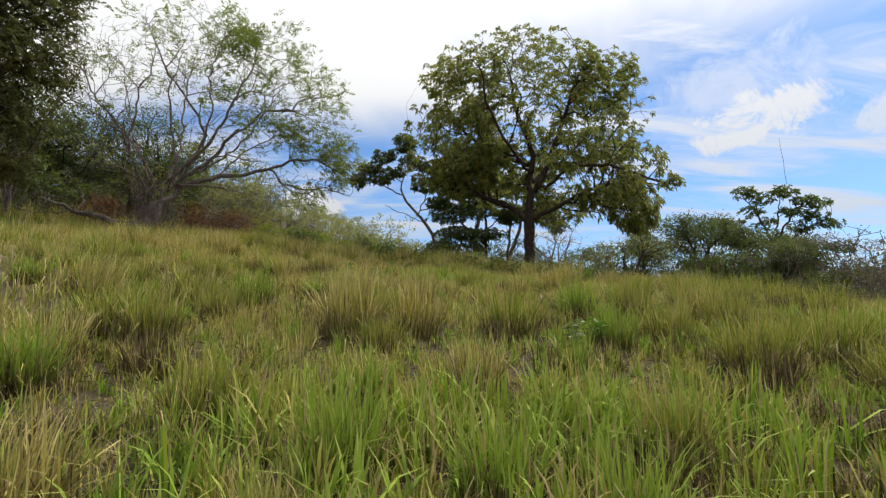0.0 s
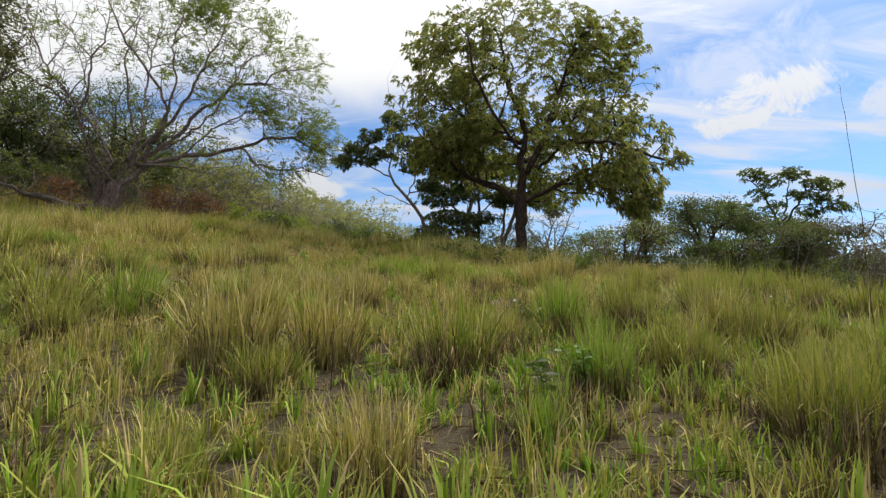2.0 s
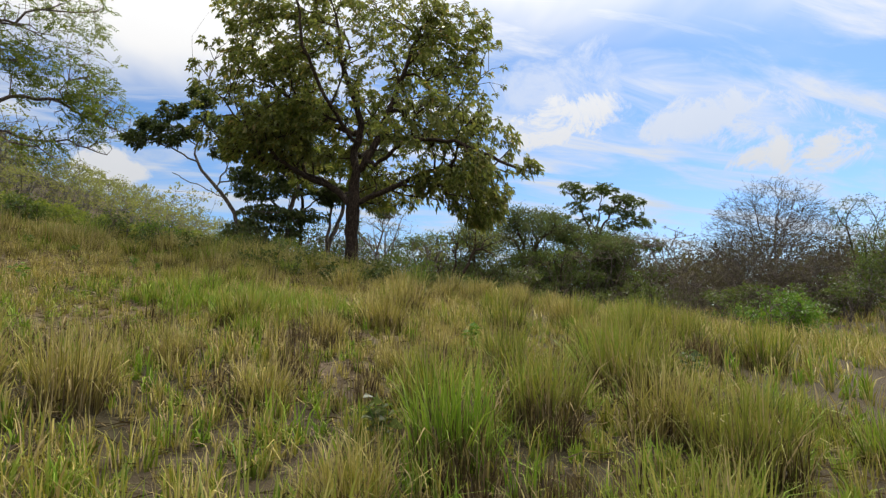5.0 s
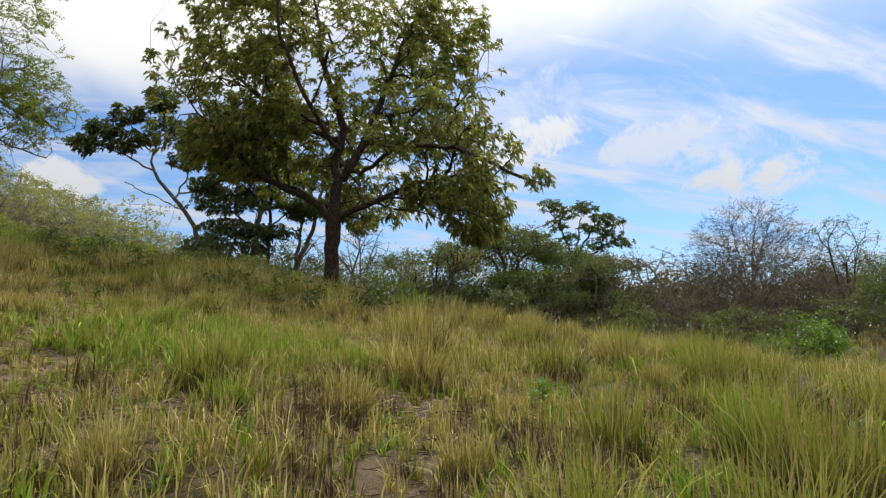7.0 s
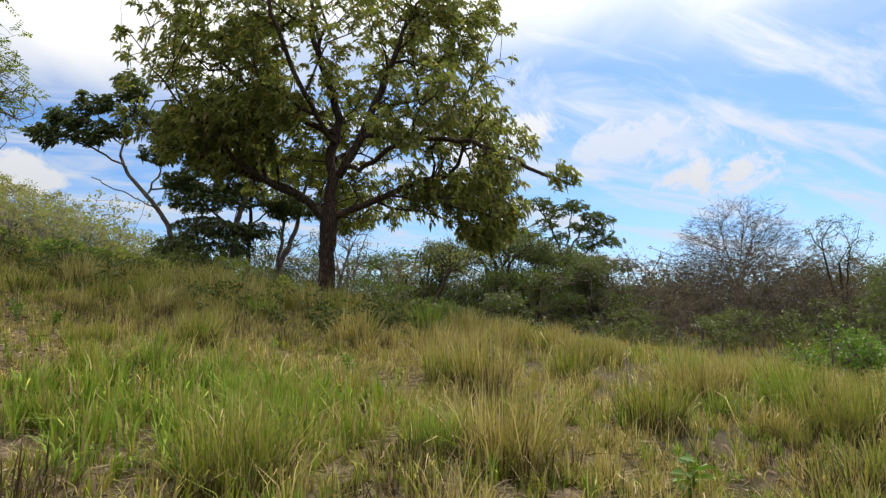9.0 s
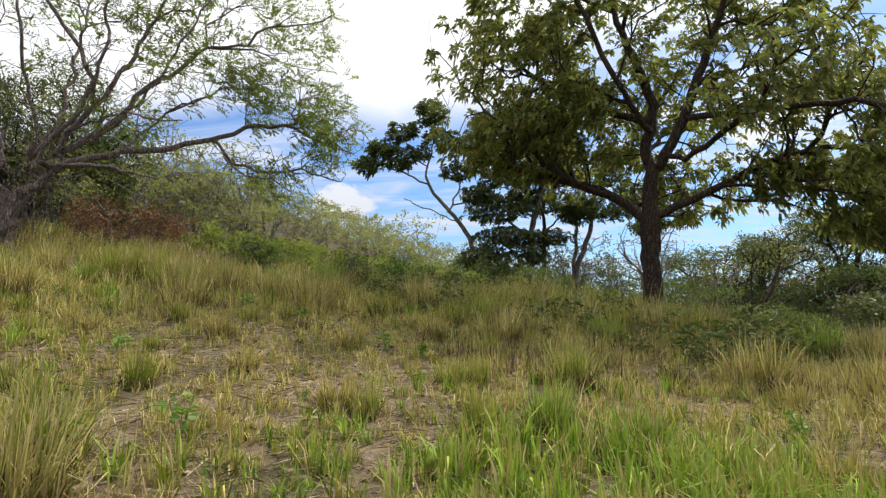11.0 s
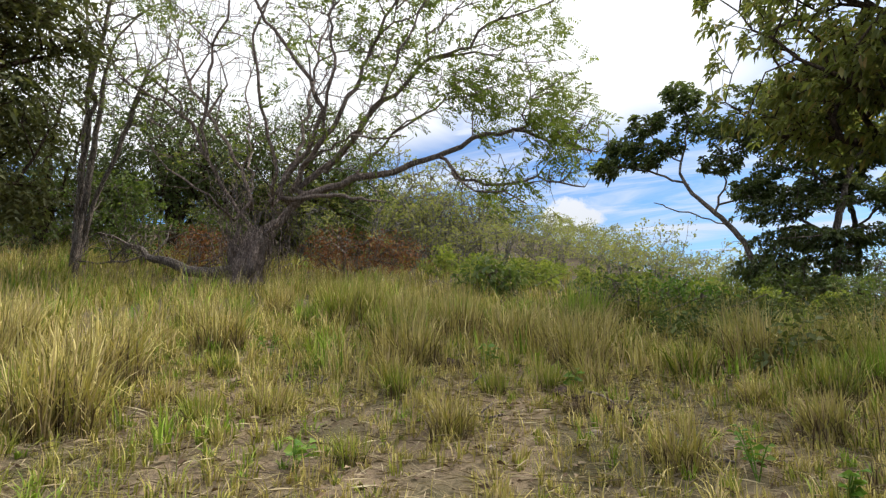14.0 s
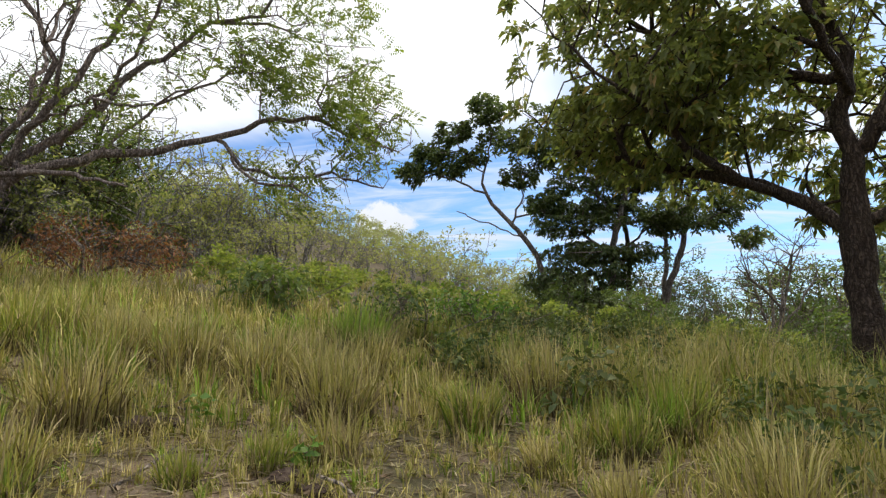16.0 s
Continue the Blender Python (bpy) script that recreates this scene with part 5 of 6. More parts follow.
scrub("edge_undergrowth", "low yellow-green bushes at the foot of the thicket",
      spread_spots(R, 24, -11.0, -4.0, 27.2, 32.5, lambda x, y: y > 27.6 - 0.1 * (x + 4)), M_BUSH, M_BARK_GREY, 112, 0.5, 1.2, 56, 0.10, 0.75, 7)
scrub("leafless_brush", "grey-brown leafless brushwood along the valley side",
      spread_spots(R, 150, 17, 62, 22, 50, lambda x, y: y > 38 - (x - 14) * 0.48 and y < 52 - (x - 14) * 0.3), M_BRUSH, M_BARK_GREY, 113, 3.4, 6.2, 85, 0.13, 0.6, 5)
scrub("valley_understorey", "low dark green bushes along the foot of the valley brush",
      spread_spots(R, 110, 13, 56, 16, 44, lambda x, y: abs(y - (37 - (x - 14) * 0.5)) < 4), M_WEED, M_BARK_GREY, 115, 1.4, 2.8, 50, 0.15, 0.9, 7)
scrub("mid_thicket", "green bushes closing the gap behind the great tree",
      spread_spots(R, 46, 3.5, 19, 40.5, 47, lambda x, y: True), M_THICKET, M_BARK_GREY, 111, 2.6, 5.0, 80, 0.15, 0.7, 6)
scrub("valley_scrub", "grey brushwood and bushes filling the valley",
      spread_spots(R, 130, 14, 66, 20, 58, lambda x, y: y > 37 - (x - 14) * 0.5), M_BRUSH, M_BARK_GREY, 105, 2.8, 5.6, 60, 0.14, 0.6, 5)
scrub("valley_thicket", "dark green bushes along the valley",
      spread_spots(R, 70, 12, 60, 22, 62, lambda x, y: y > 40 - (x - 13) * 0.45 and x < 1.2 + 0.78 * (y - 5)), M_THICKET, M_BARK, 106, 3.0, 5.8, 70, 0.20, 0.8, 6)
scrub("left_thicket", "dark tangled thicket below the trees at the meadow's upper edge",
      spread_spots(R, 80, -36, -15, 20, 37, lambda x, y: y > 26.2 + (x + 15) * 0.28), M_THICKET, M_BARK_GREY, 107, 1.8, 4.2, 80, 0.17, 0.85, 7)
scrub("far_brush", "grey-brown brush closing the far side of the valley",
      spread_spots(R, 130, 14, 95, 30, 80, lambda x, y: 50 < np.hypot(x, y - 8) < 78 and y > 18 + 0.2 * x), M_BRUSH, M_BARK_GREY, 116, 3.6, 6.2, 60, 0.30, 0.95, 6)
scrub("far_woods", "far wooded rises closing the view",
      spread_spots(R, 130, -120, 130, 60, 120, lambda x, y: np.hypot(x, y - 12) > 60), M_SCRUB, M_BARK_GREY, 108, 4.0, 7.5, 36, 0.42, 0.8, 5)


# ---------------------------------------------------------------- grass
def wave(x, y, k, s):
    """A smooth uneven field between -1 and 1 with bumps about 3 / k metres across."""
    x, y = x * k + s, y * k - s * 1.7
    return 0.5 * np.sin(x + 1.3 * np.sin(0.7 * y + s)) * np.sin(y + 1.1 * np.sin(0.9 * x)) + 0.5 * np.sin(1.7 * x - 0.8 * y + 1.6 * np.sin(1.1 * y)) * np.sin(0.6 * x + 1.9 * y)


def density(x, y):
    """Grass share (0 bare, 1 full): the worn, stony patch ahead on the left stays open."""
    bare = np.exp(-(((x + 3.2 + 0.25 * (y - 16)) / 2.6) ** 2 + ((y - 16.8) / 2.8) ** 2))
    bare = np.maximum(bare, 0.8 * np.exp(-(((x - 2.6) / 1.3) ** 2 + ((y - 14.9) / 0.9) ** 2)))
    bare = np.maximum(bare, 0.75 * np.exp(-(((x - 0.9) / 0.7) ** 2 + ((y - 6.6) / 0.6) ** 2)))
    bare = np.maximum(bare, 0.7 * np.exp(-(((x - 3.0) / 1.3) ** 2 + ((y - 3.2) / 0.8) ** 2)))
    return np.clip(0.95 - 0.32 * bare + 0.85 * wave(x, y, 2.3, 0.4), np.where(y < 12.5, 0.38, 0.22), 1.1)


def height_share(x, y):
    """Tall in clumps, short round the worn ground."""
    bare = np.exp(-(((x + 3.2 + 0.25 * (y - 16)) / 3.2) ** 2 + ((y - 16.4) / 3.4) ** 2))
    return np.clip(0.92 - 0.48 * bare + 0.42 * wave(x, y, 1.1, 2.1), 0.3, 1.3)


def dryness(x, y):
    """Straw share: drier under the great tree and on the upper left, green along the first half of the way."""
    d = 0.24 + 0.36 * np.clip((y - 9) / 8, 0, 1)
    d = d - 0.15 * np.exp(-(((x - 2) / 3) ** 2 + ((y - 19) / 3) ** 2)) + 0.40 * np.exp(-(((x + 2.2) / 1.8) ** 2 + ((y - 7) / 3) ** 2)) + 0.35 * np.exp(-(((x - 4) / 2.6) ** 2 + ((y - 17) / 3) ** 2))
    d = d - 0.5 * np.exp(-(((x - 0.3) / 1.5) ** 2 + ((y - 14.2) / 1.3) ** 2)) - 0.25 * np.exp(-(((x - 3) / 2) ** 2 + ((y - 5) / 3) ** 2))
    return np.clip(d + 0.34 * wave(x, y, 0.8, 5.0), 0.04, 0.93)


def meadow(seed, count, box, h_lo, h_hi, per, width, levels, lean, names, rim=0.12, keep=None, even=False, fresh=None):
    rng = np.random.default_rng(seed)
    x0, x1, y0, y1 = box
    x, y = rng.uniform(x0, x1, count), rng.uniform(y0, y1, count)
    ok = rng.uniform(0, 1, count) < (0.8 if even else density(x, y))
    if keep is not None:
        ok &= keep(x, y)
    # trodden ground round the sprawling tree's foot
    ok &= ((x + 13.4) / 2.3) ** 2 + ((y - 23.9) / 1.5) ** 2 > rng.uniform(0.5, 1.0, count)
    x, y = x[ok], y[ok]
    dry = rng.uniform(0, 1, len(x)) < dryness(x, y)
    lush = (~dry) & (rng.uniform(0, 1, len(x)) < 0.15 + 0.2 * (y < 11) + 0.45 * (wave(x, y, 0.9, 7.0) > 0.1)) & ~((x > -0.6) & (x < 6) & (y > 17) & (y < 23))
    if fresh is not None:
        lush = rng.uniform(0, 1, len(x)) < fresh
        dry = ~lush & (rng.uniform(0, 1, len(x)) < 0.3)
    h = rng.uniform(h_lo, h_hi, len(x)) * (1.0 if even else height_share(x, y)) * np.where(dry, 1.12, 1.0)
    k = rng.integers(int(per * 0.6), int(per * 1.4) + 1, len(x))
    for sel, mat, wd, name, label in ((dry, M_STRAW, 0.8, names[0], "dry straw-coloured grass over the hillside"), (lush, M_LUSH, 1.25, names[1], "fresh bright green grass over the hillside"), (~dry & ~lush, M_GREEN, 1.0, names[2], "yellow-green meadow grass over the hillside")):
        if sel.sum() == 0:
            continue
        v, l, s, a = tuft_blades(rng, x[sel], y[sel], k[sel], h[sel], 0.5, lean, width * wd, levels, rim)
        tagged(new(name, mesh_from(name, v, l, s, mat, {"along": a})), label, "grass", kind="stuff")


NAMES = ("dry_grass", "lush_grass", "meadow_grass")
SHORT = ("short_dry_grass", "short_lush_grass", "short_grass")
meadow(201, 3700, (-5.5, 6.5, 1.0, 13.0), 0.16, 0.42, 20, 0.0115, 3, 0.75, NAMES)
meadow(202, 4800, (-9.0, 6.0, 13.0, 22.0), 0.16, 0.42, 19, 0.0105, 3, 1.0, NAMES)
meadow(208, 5900, (-5.0, 6.5, 1.0, 13.0), 0.10, 0.27, 12, 0.012, 3, 0.9, SHORT, even=True)
meadow(210, 4200, (-8.5, 4.0, 12.5, 20.5), 0.07, 0.24, 16, 0.009, 3, 1.1, SHORT, 0.15, even=True)
meadow(211, 620, (-1.4, 2.5, 12.4, 15.7), 0.26, 0.46, 18, 0.015, 3, 0.6, NAMES, even=True, fresh=0.75, keep=lambda x, y: ((x - 0.55) / 1.75) ** 2 + ((y - 14.1) / 1.4) ** 2 < 0.75 + 0.45 * wave(x, y, 2.6, 1.0))
meadow(212, 260, (-1.5, 2.6, 2.4, 4.6), 0.35, 0.55, 16, 0.018, 4, 0.55, NAMES, even=True, fresh=0.7)
meadow(209, 1700, (9.0, 44.0, 10.0, 38.0), 0.45, 0.85, 10, 0.03, 3, 0.6, NAMES, keep=lambda x, y: x > 20 - (y > 30) * 8, even=True)
meadow(203, 5600, (-16.0, 20.0, 3.0, 30.0), 0.32, 0.70, 10, 0.021, 3, 0.65, NAMES, keep=lambda x, y: ((x < -5.5) | (x > 6.5) | (y > 13)) & ((x < -9) | (x > 6) | (y < 13) | (y > 22)))
meadow(204, 2400, (-34.0, 34.0, 14.0, 48.0), 0.4, 0.8, 9, 0.032, 3, 0.7, NAMES, keep=lambda x, y: (x < -16) | (x > 20) | (y > 30))

meadow(216, 800, (10.0, 26.0, 13.0, 27.0), 0.35, 0.7, 10, 0.026, 3, 0.7, NAMES, even=True)
meadow(214, 1100, (-16.0, 18.0, -6.0, 2.0), 0.3, 0.6, 10, 0.022, 3, 0.7, NAMES)
meadow(215, 1300, (-16.0, 17.0, 1.0, 14.0), 0.3, 0.6, 10, 0.022, 3, 0.7, NAMES, keep=lambda x, y: (x < -5.0) | (x > 6.0))
meadow(205, 1000, (-14.0, -5.0, 13.5, 26.0), 0.40, 0.75, 20, 0.0135, 3, 0.95, NAMES)
meadow(207, 1500, (-30.0, -13.0, 13.0, 29.0), 0.5, 0.9, 14, 0.020, 3, 0.6, NAMES)
meadow(213, 650, (-5.2, 1.5, 19.8, 25.0), 0.25, 0.6, 15, 0.016, 3, 0.8, NAMES, even=True)
meadow(206, 260, (-0.4, 4.6, 21.0, 24.6), 0.7, 1.1, 22, 0.012, 3, 0.5, ("dry_reed_grass", "lush_grass", "meadow_grass"))


def dead_stalks(seed, count, box, mat=None, hi=0.42):
    """Stiff brown stubs of dead grass that stand bare in the hollows between the clumps."""
    rng = np.random.default_rng(seed)
    x0, x1, y0, y1 = box
    x, y = rng.uniform(x0, x1, count), rng.uniform(y0, y1, count)
    ok = wave(x, y, 1.7, 3.3) > 0.12
    x, y = x[ok], y[ok]
    v, l, s, a = tuft_blades(rng, x, y, rng.integers(16, 34, len(x)), rng.uniform(0.4 * hi, hi, len(x)), 0.4, 0.6, 0.011, 3, 0.2)
    tagged(new("dead_grass_stubs", mesh_from("dead_grass_stubs", v, l, s, mat or M_DEAD, {"along": a})), "stiff pale stubs of dry grass on bare soil" if mat else "stiff dark brown stubs of dead grass between the clumps", "grass", kind="stuff")


dead_stalks(221, 1500, (-5.0, 7.0, 2.0, 13.0))
dead_stalks(223, 620, (1.2, 6.0, 2.2, 8.0))
dead_stalks(224, 560, (-1.2, 4.8, 16.6, 24.5), None, 0.5)
dead_stalks(222, 900, (-8.0, 4.0, 13.0, 20.0), M_STRAW, 0.24)


def litter(seed, count, box, length, width, mat, name, label):
    """Flat-lying dead blades on the ground."""
    rng = np.random.default_rng(seed)
    x0, x1, y0, y1 = box
    x, y = rng.uniform(x0, x1, count), rng.uniform(y0, y1, count)
    p = np.stack([x, y, ground_height(x, y) + rng.uniform(0.005, 0.05, count)], 1)
    a = rng.uniform(0, 2 * np.pi, count)
    d = np.stack([np.cos(a), np.sin(a), rng.normal(0.05, 0.18, count)], 1)
    L = length * rng.uniform(0.4, 1.3, count)
    me = mesh_from(name, *leaf_quads(rng, p, d, L, L * width * rng.uniform(0.6, 1.4, count), 0.2, 0.05), mat)
    tagged(new(name, me), label, "litter", kind="stuff")


litter(213, 14000, (-4.5, 5.5, 2.0, 12.0), 0.22, 0.05, M_DEAD, "dead_blade_litter", "brown dead blades lying between the clumps")
litter(211, 42000, (-7.5, 4.5, 11.5, 20.5), 0.2, 0.042, M_CHAFF, "straw_litter", "dead grass blades lying flat on the ground")
litter(212, 8500, (-8.0, 5.0, 11.0, 22.0), 0.075, 0.45, M_LITTER, "leaf_litter", "curled dry brown leaves scattered on bare soil")


# ---------------------------------------------------------------- grass tussocks that stand out one by one
def tussock(seed, h, count, mat, spread):
    """A raised clump: arching blades round a skirt of dead brown ones."""
    rng = np.random.default_rng(seed)
    root = new("grass_tussock")

    def tuft(n, hs, rim, lo, hi, width, levels):
        az = rng.uniform(0, 2 * np.pi, n)
        r = rim * np.sqrt(rng.uniform(0, 1, n))
        base = np.stack([r * np.cos(az), r * np.sin(az), np.full(n, -0.06)], 1)
        lean = np.clip(rng.uniform(lo, hi, n) * (0.35 + 0.75 * r / rim), 0.03, 1.2)
        kink = np.where(rng.uniform(0, 1, n) < 0.18, rng.uniform(-0.3, 0.8, n), 0.0)
        return blades(rng, base, hs * rng.uniform(0.5, 1.15, n), lean, az + rng.normal(0, 1.0, n), width * rng.uniform(0.6, 1.35, n), levels, kink)
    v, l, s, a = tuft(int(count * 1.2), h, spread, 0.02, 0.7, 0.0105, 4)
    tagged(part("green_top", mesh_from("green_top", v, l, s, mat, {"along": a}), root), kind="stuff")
    v, l, s, a = tuft(int(count * 0.85), h * 0.68, spread * 1.12, 0.03, 0.9, 0.0095, 3)
    tagged(part("dead_skirt", mesh_from("dead_skirt", v, l, s, M_DEAD, {"along": a}), root, "withered brown skirt"), kind="stuff")
    return root


KINDS = [(tussock(301, 0.60, 230, M_GREEN_CLUMP, 0.24), "clump of yellow-green grass with a dead brown base"),
         (tussock(302, 0.68, 290, M_GREEN_CLUMP, 0.31), "tall clump of yellow-green grass with a dead brown base"),
         (tussock(303, 0.58, 190, M_LUSH_CLUMP, 0.20), "clump of fresh bright green broad-bladed grass"),
         (tussock(304, 0.66, 230, M_LUSH_CLUMP, 0.26), "tall clump of fresh bright green grass"),
         (tussock(305, 0.72, 240, M_STRAW_CLUMP, 0.26), "tall clump of dry straw-coloured grass"),
         (tussock(306, 0.46, 150, M_STRAW, 0.14), "small clump of dry straw-coloured grass"),
         (tussock(307, 0.40, 140, M_GREEN, 0.13), "small clump of yellow-green grass on bare soil"),
         (tussock(308, 0.36, 210, M_DEAD, 0.26), "dead dark brown clump of grass stubs")]
for k, (ob, label) in enumerate(KINDS):
    x, y = -4.0 + 1.1 * k, 24.0 - 0.3 * (k % 2)
    ob.location = (x, y, zg(x, y))
    tagged(ob, label, "grass tussock", "grass tussocks")


def plant_tussocks():
    rng = np.random.default_rng(71)
    known = [(0.78, 7.0, 1, 1.05), (1.45, 3.75, 0, 1.0), (3.16, 5.85, 1, 1.05), (-3.1, 6.1, 1, 0.95), (4.5, 6.8, 1, 1.1), (4.4, 10.1, 1, 1.25), (2.15, 9.6, 0, 1.05), (1.9, 6.5, 3, 0.9), (2.8, 7.3, 1, 1.0),
             (-1.1, 7.0, 4, 1.25), (-0.35, 7.2, 4, 1.1), (2.05, 8.6, 3, 1.05), (3.0, 9.3, 1, 1.0), (4.2, 8.4, 1, 1.1), (8.2, 13.8, 1, 1.2), (7.9, 11.8, 1, 1.1), (-0.4, 9.65, 4, 0.85), (8.4, 14.9, 1, 1.3), (4.7, 13.8, 1, 1.0), (5.5, 16.2, 0, 1.1),
             (3.5, 11.1, 0, 1.0), (5.2, 11.3, 1, 1.0), (-3.0, 14.0, 0, 1.05), (-4.5, 18.3, 5, 1.1), (0.7, 15.2, 2, 0.8), (-7.1, 17.2, 4, 1.3), (-9.6, 17.6, 4, 1.2), (-5.5, 20.0, 1, 0.95), (-3.5, 20.7, 4, 1.05), (-2.0, 17.6, 5, 1.0), (-3.45, 17.3, 5, 0.9),
             (-4.25, 18.0, 6, 0.95), (-7.2, 18.7, 4, 1.1), (-5.0, 20.9, 4, 1.15), (-4.15, 20.8, 4, 1.1), (-3.1, 20.05, 4, 1.1), (0.65, 22.5, 4, 1.3), (-0.8, 21.0, 4, 1.05), (-2.0, 20.1, 0, 0.9), (-0.85, 19.8, 0, 0.9), (0.2, 19.6, 4, 0.8), (1.35, 21.5, 4, 1.1),
             (-2.6, 5.3, 7, 1.1), (0.65, 6.7, 7, 0.9), (1.3, 3.45, 7, 0.9), (3.05, 5.5, 7, 1.1), (4.35, 9.75, 7, 1.2), (8.1, 14.5, 7, 1.2), (2.0, 8.3, 7, 0.8), (2.9, 9.0, 7, 0.9), (0.3, 3.2, 2, 1.0), (-0.6, 3.3, 3, 0.9), (-1.6, 4.0, 0, 1.0), (0.9, 2.9, 2, 0.9), (-4.25, 19.15, 7, 0.5), (-2.75, 18.2, 7, 0.4)]
    for x, y, k, s in known:
        m = Matrix.LocRotScale((x, y, zg(x, y)), Euler((0, 0, rng.uniform(0, 6.28))), None)
        made = copy_thing(KINDS[k][0], m)
        made.scale = (s, s, s * (1.18 if y < 13 else 1.0))
    n = 0
    while n < 250:
        x, y = rng.uniform(-9, 9), rng.uniform(2.2, 24)
        if min(math.hypot(x - q[0], y - q[1]) for q in known) < 0.6 or rng.uniform() > density(x, y) * 0.9 + 0.12 or abs(x - np.interp(y, [0, 5, 10, 15], [0, 0.8, -0.2, -1.7])) < 0.35 and y < 15:
            continue
        dry, hs = rng.uniform() < dryness(x, y), height_share(x, y)
        if hs < 0.82 and y > 12.5:
            k = 5 if dry else 6
        else:
            k = 4 if dry else int(rng.choice([0, 1, 2, 3]))
        if rng.uniform() < 0.08 and y < 14:
            k = 7
        s = rng.uniform(0.7, 1.0) if k in (5, 6) else rng.uniform(0.75, 1.25)
        m = Matrix.LocRotScale((x, y, zg(x, y)), Euler((rng.normal(0, 0.06), rng.normal(0, 0.06), rng.uniform(0, 6.28))), None)
        if y < 12.5 and abs(x - np.interp(y, [0, 5, 10], [0, 0.8, -0.2])) < 2.4:
            s *= 0.66
        made = copy_thing(KINDS[k][0], m)
        made.scale = (s, s, s * rng.uniform(0.85, 1.15))
        n += 1


plant_tussocks()


# ---------------------------------------------------------------- herbs, clods, sticks
def herb(x, y, h, leaf_len, width, count, mat, seed, label, stems=3):
    """A broad-leaved weed: thin stems with pairs of leaves."""
    rng = np.random.default_rng(seed)
    root = new("weed")
    root.location = (x, y, zg(x, y))
    tagged(root, label, "weed", "weeds")
    pos, dirs = [], []
    for _ in range(stems):
        a, ln = rng.uniform(0, 6.28), rng.uniform(0.1, 0.5)
        sk = Skeleton()
        n0 = sk.add((0, 0, -0.02), -1, "stem")
        end = np.array([ln * h * np.cos(a), ln * h * np.sin(a), h * rng.uniform(0.7, 1.0)])
        sk.line([end * 0.5 + np.array([0, 0, 0.06 * h]), end], n0, "stem", h / 4)
        me = mesh_from("stem", *tubes(sk, np.full(len(sk.p), 0.004 + 0.002 * h), {"stem"}, 4), M_BRIGHT)
        weld(me)
        part("stem", me, root)
        for j in range(count):
            u = 0.35 + 0.65 * (j + 1) / count
            b = a + j * 2.4 + rng.normal(0, 0.3)
            pos.append(end * u)
            dirs.append((np.cos(b), np.sin(b), 0.35))
    L = leaf_len * rng.uniform(0.7, 1.2, len(pos))
    part("leaf_whorl", mesh_from("leaf_whorl", *leaf_quads(rng, np.array(pos), np.array(dirs), L, L * width, 0.15, 0.25), mat), root)


HERBS = [(-2.36, 14.4, 0.30, 0.16, 0.5, 5, M_BRIGHT, "yellow-green seedling with broad leaves"), (-2.75, 13.95, 0.28, 0.17, 0.5, 5, M_BRIGHT, "yellow-green seedling with broad leaves"), (2.05, 15.6, 0.24, 0.12, 0.5, 6, M_BRIGHT, "low green weed with small leaves"),
         (-4.1, 16.45, 0.22, 0.14, 0.6, 4, M_BRIGHT, "single seedling with pale green leaves"), (-1.55, 17.6, 0.32, 0.10, 0.5, 9, M_BRIGHT, "bright green weed on bare soil"), (-1.15, 17.4, 0.22, 0.12, 0.6, 6, M_BRIGHT, "low green weed on bare soil"),
         (-6.4, 18.7, 0.34, 0.10, 0.6, 8, M_BRIGHT, "bright green weed among dry grass"), (-2.9, 18.75, 0.2, 0.15, 0.7, 4, M_BRIGHT, "seedling with round green leaves"), (-3.9, 19.3, 0.25, 0.14, 0.6, 5, M_BRIGHT, "small yellow-green weed beside bare soil"),
         (1.42, 6.0, 0.42, 0.12, 0.4, 10, M_LEAF_DARK, "dark leafy weed between grass clumps"), (1.75, 6.4, 0.36, 0.11, 0.4, 10, M_BRIGHT, "leafy green weed between grass clumps"), (3.7, 15.5, 0.5, 0.12, 0.5, 12, M_LEAF_DARK, "dark green leafy weed in dry grass"),
         (3.5, 12.2, 0.34, 0.16, 0.55, 5, M_BRIGHT, "tall weed with broad pale leaves"), (5.8, 10.8, 0.4, 0.14, 0.6, 7, M_LEAF_DARK, "dark green weed among tall grass"), (1.65, 8.9, 0.35, 0.14, 0.5, 7, M_LEAF_DARK, "dark green leafy weed beside a grass clump")]
for k, (x, y, h, ll, wd, ct, mt, lb) in enumerate(HERBS):
    herb(x, y, h, ll * (0.65 if y > 13 else 1.0), wd, ct, mt, 400 + k, lb, 4)


def clod(x, y, r, seed, label, mat):
    """A lump of earth or stone: a knobbed, flattened ball sunk in the soil."""
    rng = np.random.default_rng(seed)
    bm = bmesh.new()
    bmesh.ops.create_icosphere(bm, subdivisions=3, radius=r)
    o = Vector(rng.uniform(0, 50, 3))
    for v in bm.verts:
        k = 1 + 0.45 * noise.noise(v.co * (2.2 / r) + o) + 0.2 * noise.noise(v.co * (6 / r) + o)
        v.co = Vector((v.co.x * k * 1.2, v.co.y * k, v.co.z * k * 0.6))
    me = bpy.data.meshes.new("clod")
    bm.to_mesh(me)
    bm.free()
    me.materials.append(mat)
    ob = new("earth_clod" if mat is M_CLOD else "stone", me)
    ob.location = (x, y, zg(x, y) + r * 0.12)
    ob.rotation_euler = (0, 0, rng.uniform(0, 6))
    tagged(ob, label, "clod" if mat is M_CLOD else "stone", "clods and stones")


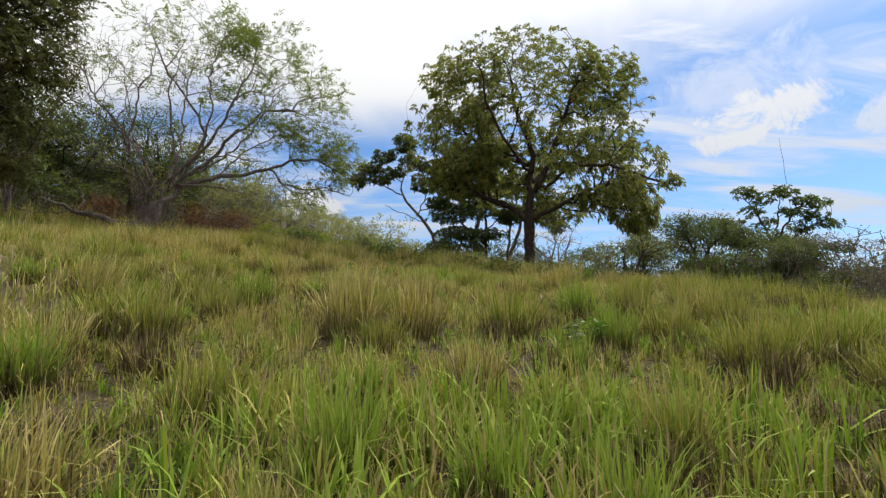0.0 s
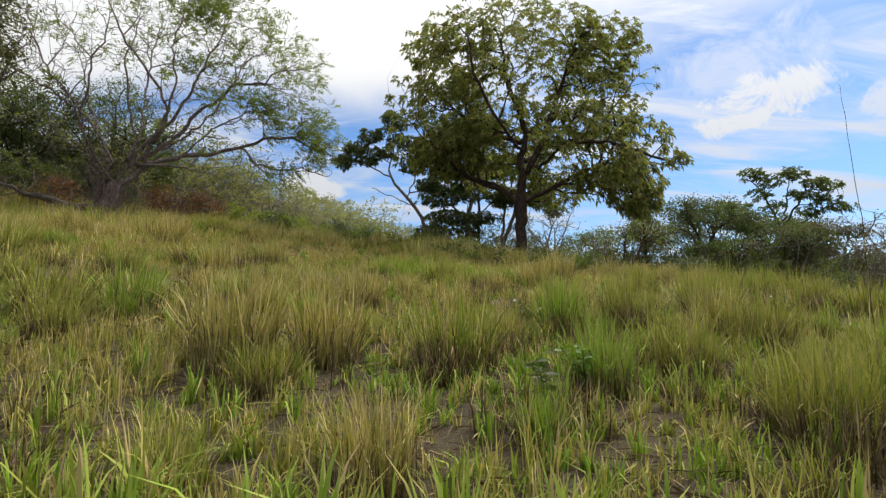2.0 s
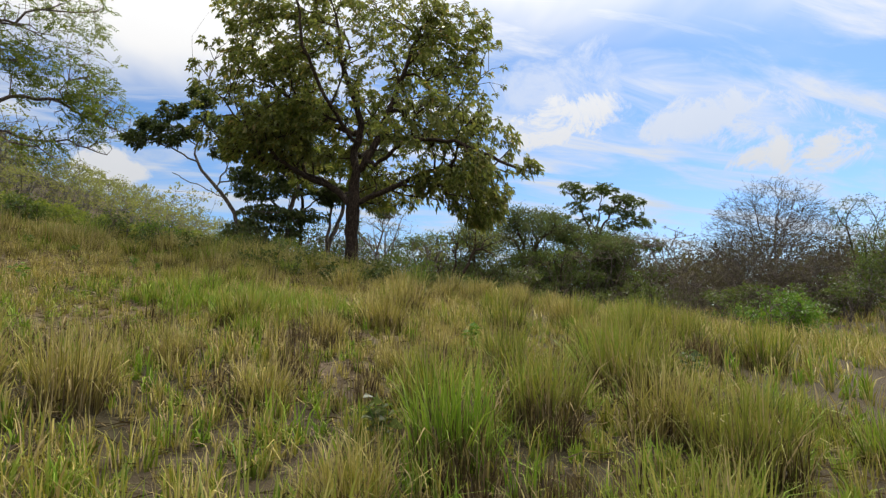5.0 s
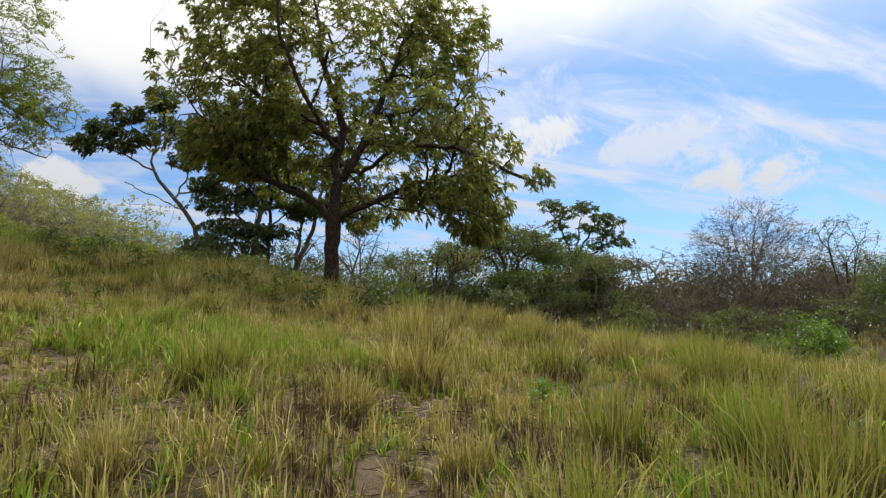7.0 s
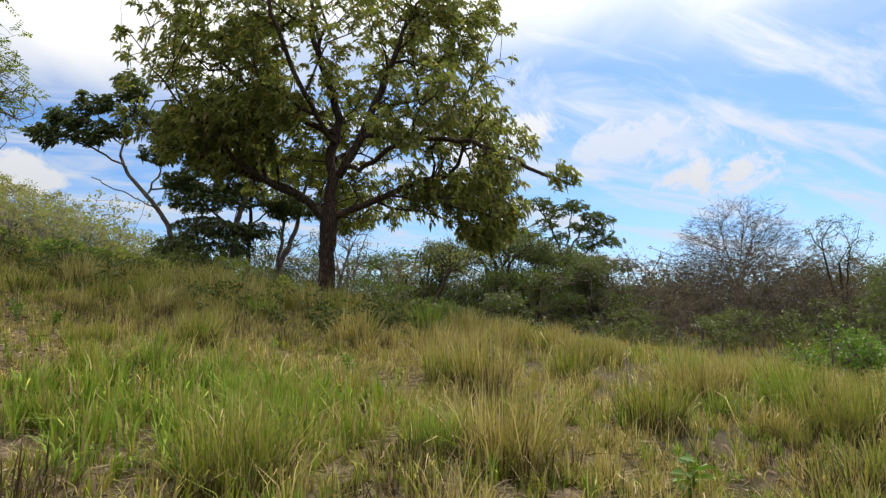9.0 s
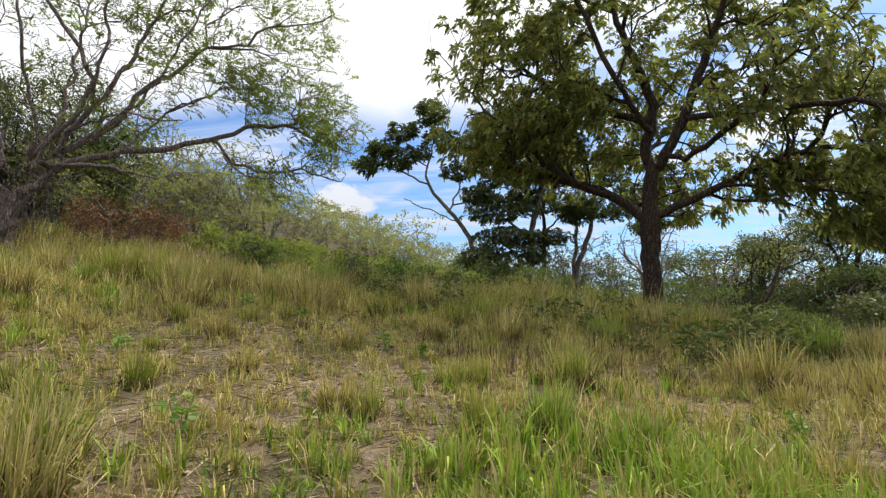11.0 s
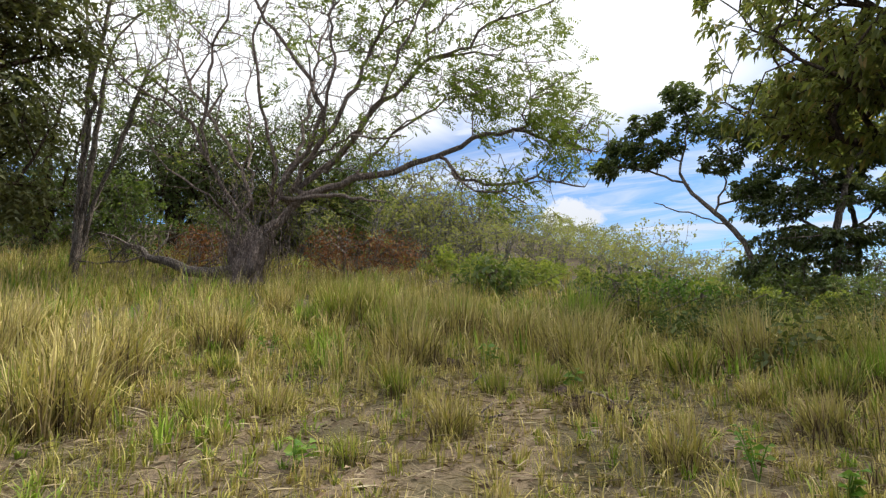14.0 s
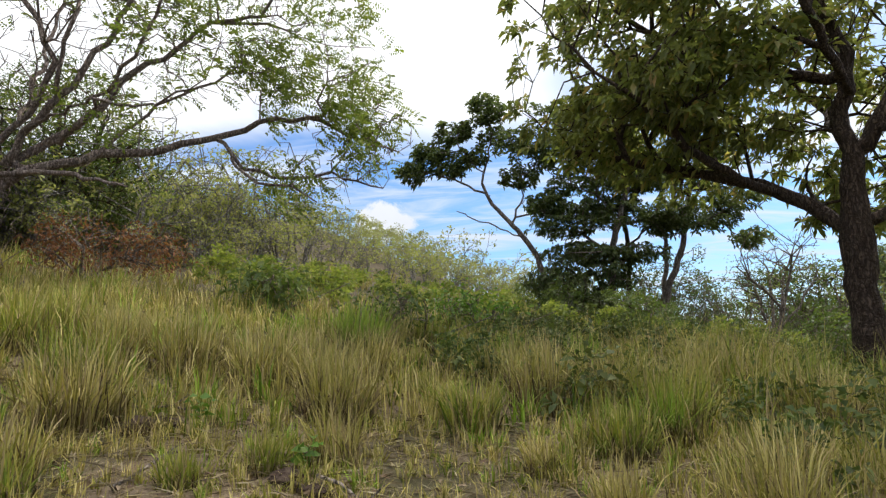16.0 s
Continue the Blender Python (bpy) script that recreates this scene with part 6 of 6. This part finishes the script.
def clod_material():
    mat, tree, w, out = material("dark_earth")
    n = w.noise(place(tree), 30.0, 6.0, 0.7)
    finish(tree, out, w.mix(w.smooth(n, 0.3, 0.7), (0.035, 0.022, 0.016), (0.10, 0.07, 0.05)), 0.95, 0.0, n, 0.8, 0.02, 0.1)
    return mat


def stone_material():
    mat, tree, w, out = material("brown_stone")
    n = w.noise(place(tree), 24.0, 6.0, 0.65)
    finish(tree, out, w.mix(w.smooth(n, 0.3, 0.7), (0.16, 0.12, 0.09), (0.32, 0.26, 0.20)), 0.9, 0.0, n, 0.6, 0.02, 0.2)
    return mat


M_CLOD, M_STONE = clod_material(), stone_material()
for k, (x, y, r) in enumerate([(-4.36, 19.25, 0.13), (-4.2, 19.35, 0.09), (-2.95, 18.6, 0.10), (-2.75, 18.5, 0.08), (-2.5, 18.4, 0.09), (-2.3, 18.3, 0.07), (-5.6, 18.2, 0.10), (-6.1, 16.5, 0.09)]):
    clod(x, y, r, 500 + k, "dark crumbly lump of earth on the bare slope", M_CLOD)
for k, (x, y, r) in enumerate([(-2.56, 17.85, 0.05), (-3.1, 17.2, 0.035), (-1.7, 18.1, 0.04), (-4.6, 17.0, 0.03), (-0.9, 16.2, 0.04), (2.3, 15.0, 0.05)]):
    clod(x, y, r, 540 + k, "small brown stone lying on bare soil", M_STONE)


def stick(x, y, length, az, seed):
    rng = np.random.default_rng(seed)
    sk = Skeleton()
    d = np.array([np.cos(az), np.sin(az)]) * length / 2
    pts = []
    for u in (-1, -0.4, 0.2, 0.7, 1):
        px, py = x + d[0] * u + rng.normal(0, 0.02), y + d[1] * u + rng.normal(0, 0.02)
        pts.append((px - x, py - y, zg(px, py) - zg(x, y) + 0.03 + rng.uniform(0, 0.05)))
    n0 = sk.line(pts, -1, "stick", 0.12)
    sk.line([np.array(pts[2]) + np.array([0.08, 0.1, 0.08])], 2, "stick", 0.1)
    ob = new("dead_stick", mesh_from("dead_stick", *tubes(sk, np.linspace(0.012, 0.006, len(sk.p)), {"stick"}, 5), M_BARK_GREY, smooth=True))
    ob.location = (x, y, zg(x, y))
    tagged(ob, "thin dry grey stick lying on the ground", "stick", "dead sticks")


for k, (x, y, ln, az) in enumerate([(-4.4, 19.6, 0.7, 0.1), (-3.8, 18.5, 0.5, 1.4), (-2.5, 18.45, 0.6, -0.5), (-3.0, 19.0, 0.5, 0.6), (-1.9, 17.9, 0.6, 2.5), (-3.4, 17.6, 0.45, 0.3), (-5.2, 18.0, 0.5, 2.0), (0.9, 6.9, 0.4, 0.5)]):
    stick(x, y, ln, az, 560 + k)


def tall_stalk(x, y, h, lean, seed):
    """A single thin flowering stalk far above the grass."""
    rng = np.random.default_rng(seed)
    sk = Skeleton()
    sk.line([(0, 0, -0.03), (lean * 0.25, 0.01, h * 0.5), (lean, 0.02, h)], -1, "stalk", 0.15, rng, 0.003)
    ob = new("grass_stalk", mesh_from("grass_stalk", *tubes(sk, np.linspace(0.0045, 0.0018, len(sk.p)), {"stalk"}, 4), M_DEAD))
    ob.location = (x, y, zg(x, y))
    tagged(ob, "single tall dry grass stalk above the meadow", "grass stalk", "tall grass stalks")


for k, (x, y, h, ln) in enumerate([(4.4, 7.0, 2.75, -0.12), (5.2, 6.4, 1.4, 0.1), (6.0, 15.6, 1.3, 0.05), (5.2, 13.8, 1.1, -0.1), (7.4, 16.6, 1.2, 0.08), (3.9, 8.4, 1.3, 0.3), (8.8, 16.4, 1.2, 0.1), (6.6, 12.0, 1.1, -0.2), (1.2, 19.5, 1.3, 0.1), (2.4, 18.8, 1.4, -0.1), (3.0, 19.8, 1.3, 0.2)]):
    tall_stalk(x, y, h, ln, 580 + k)
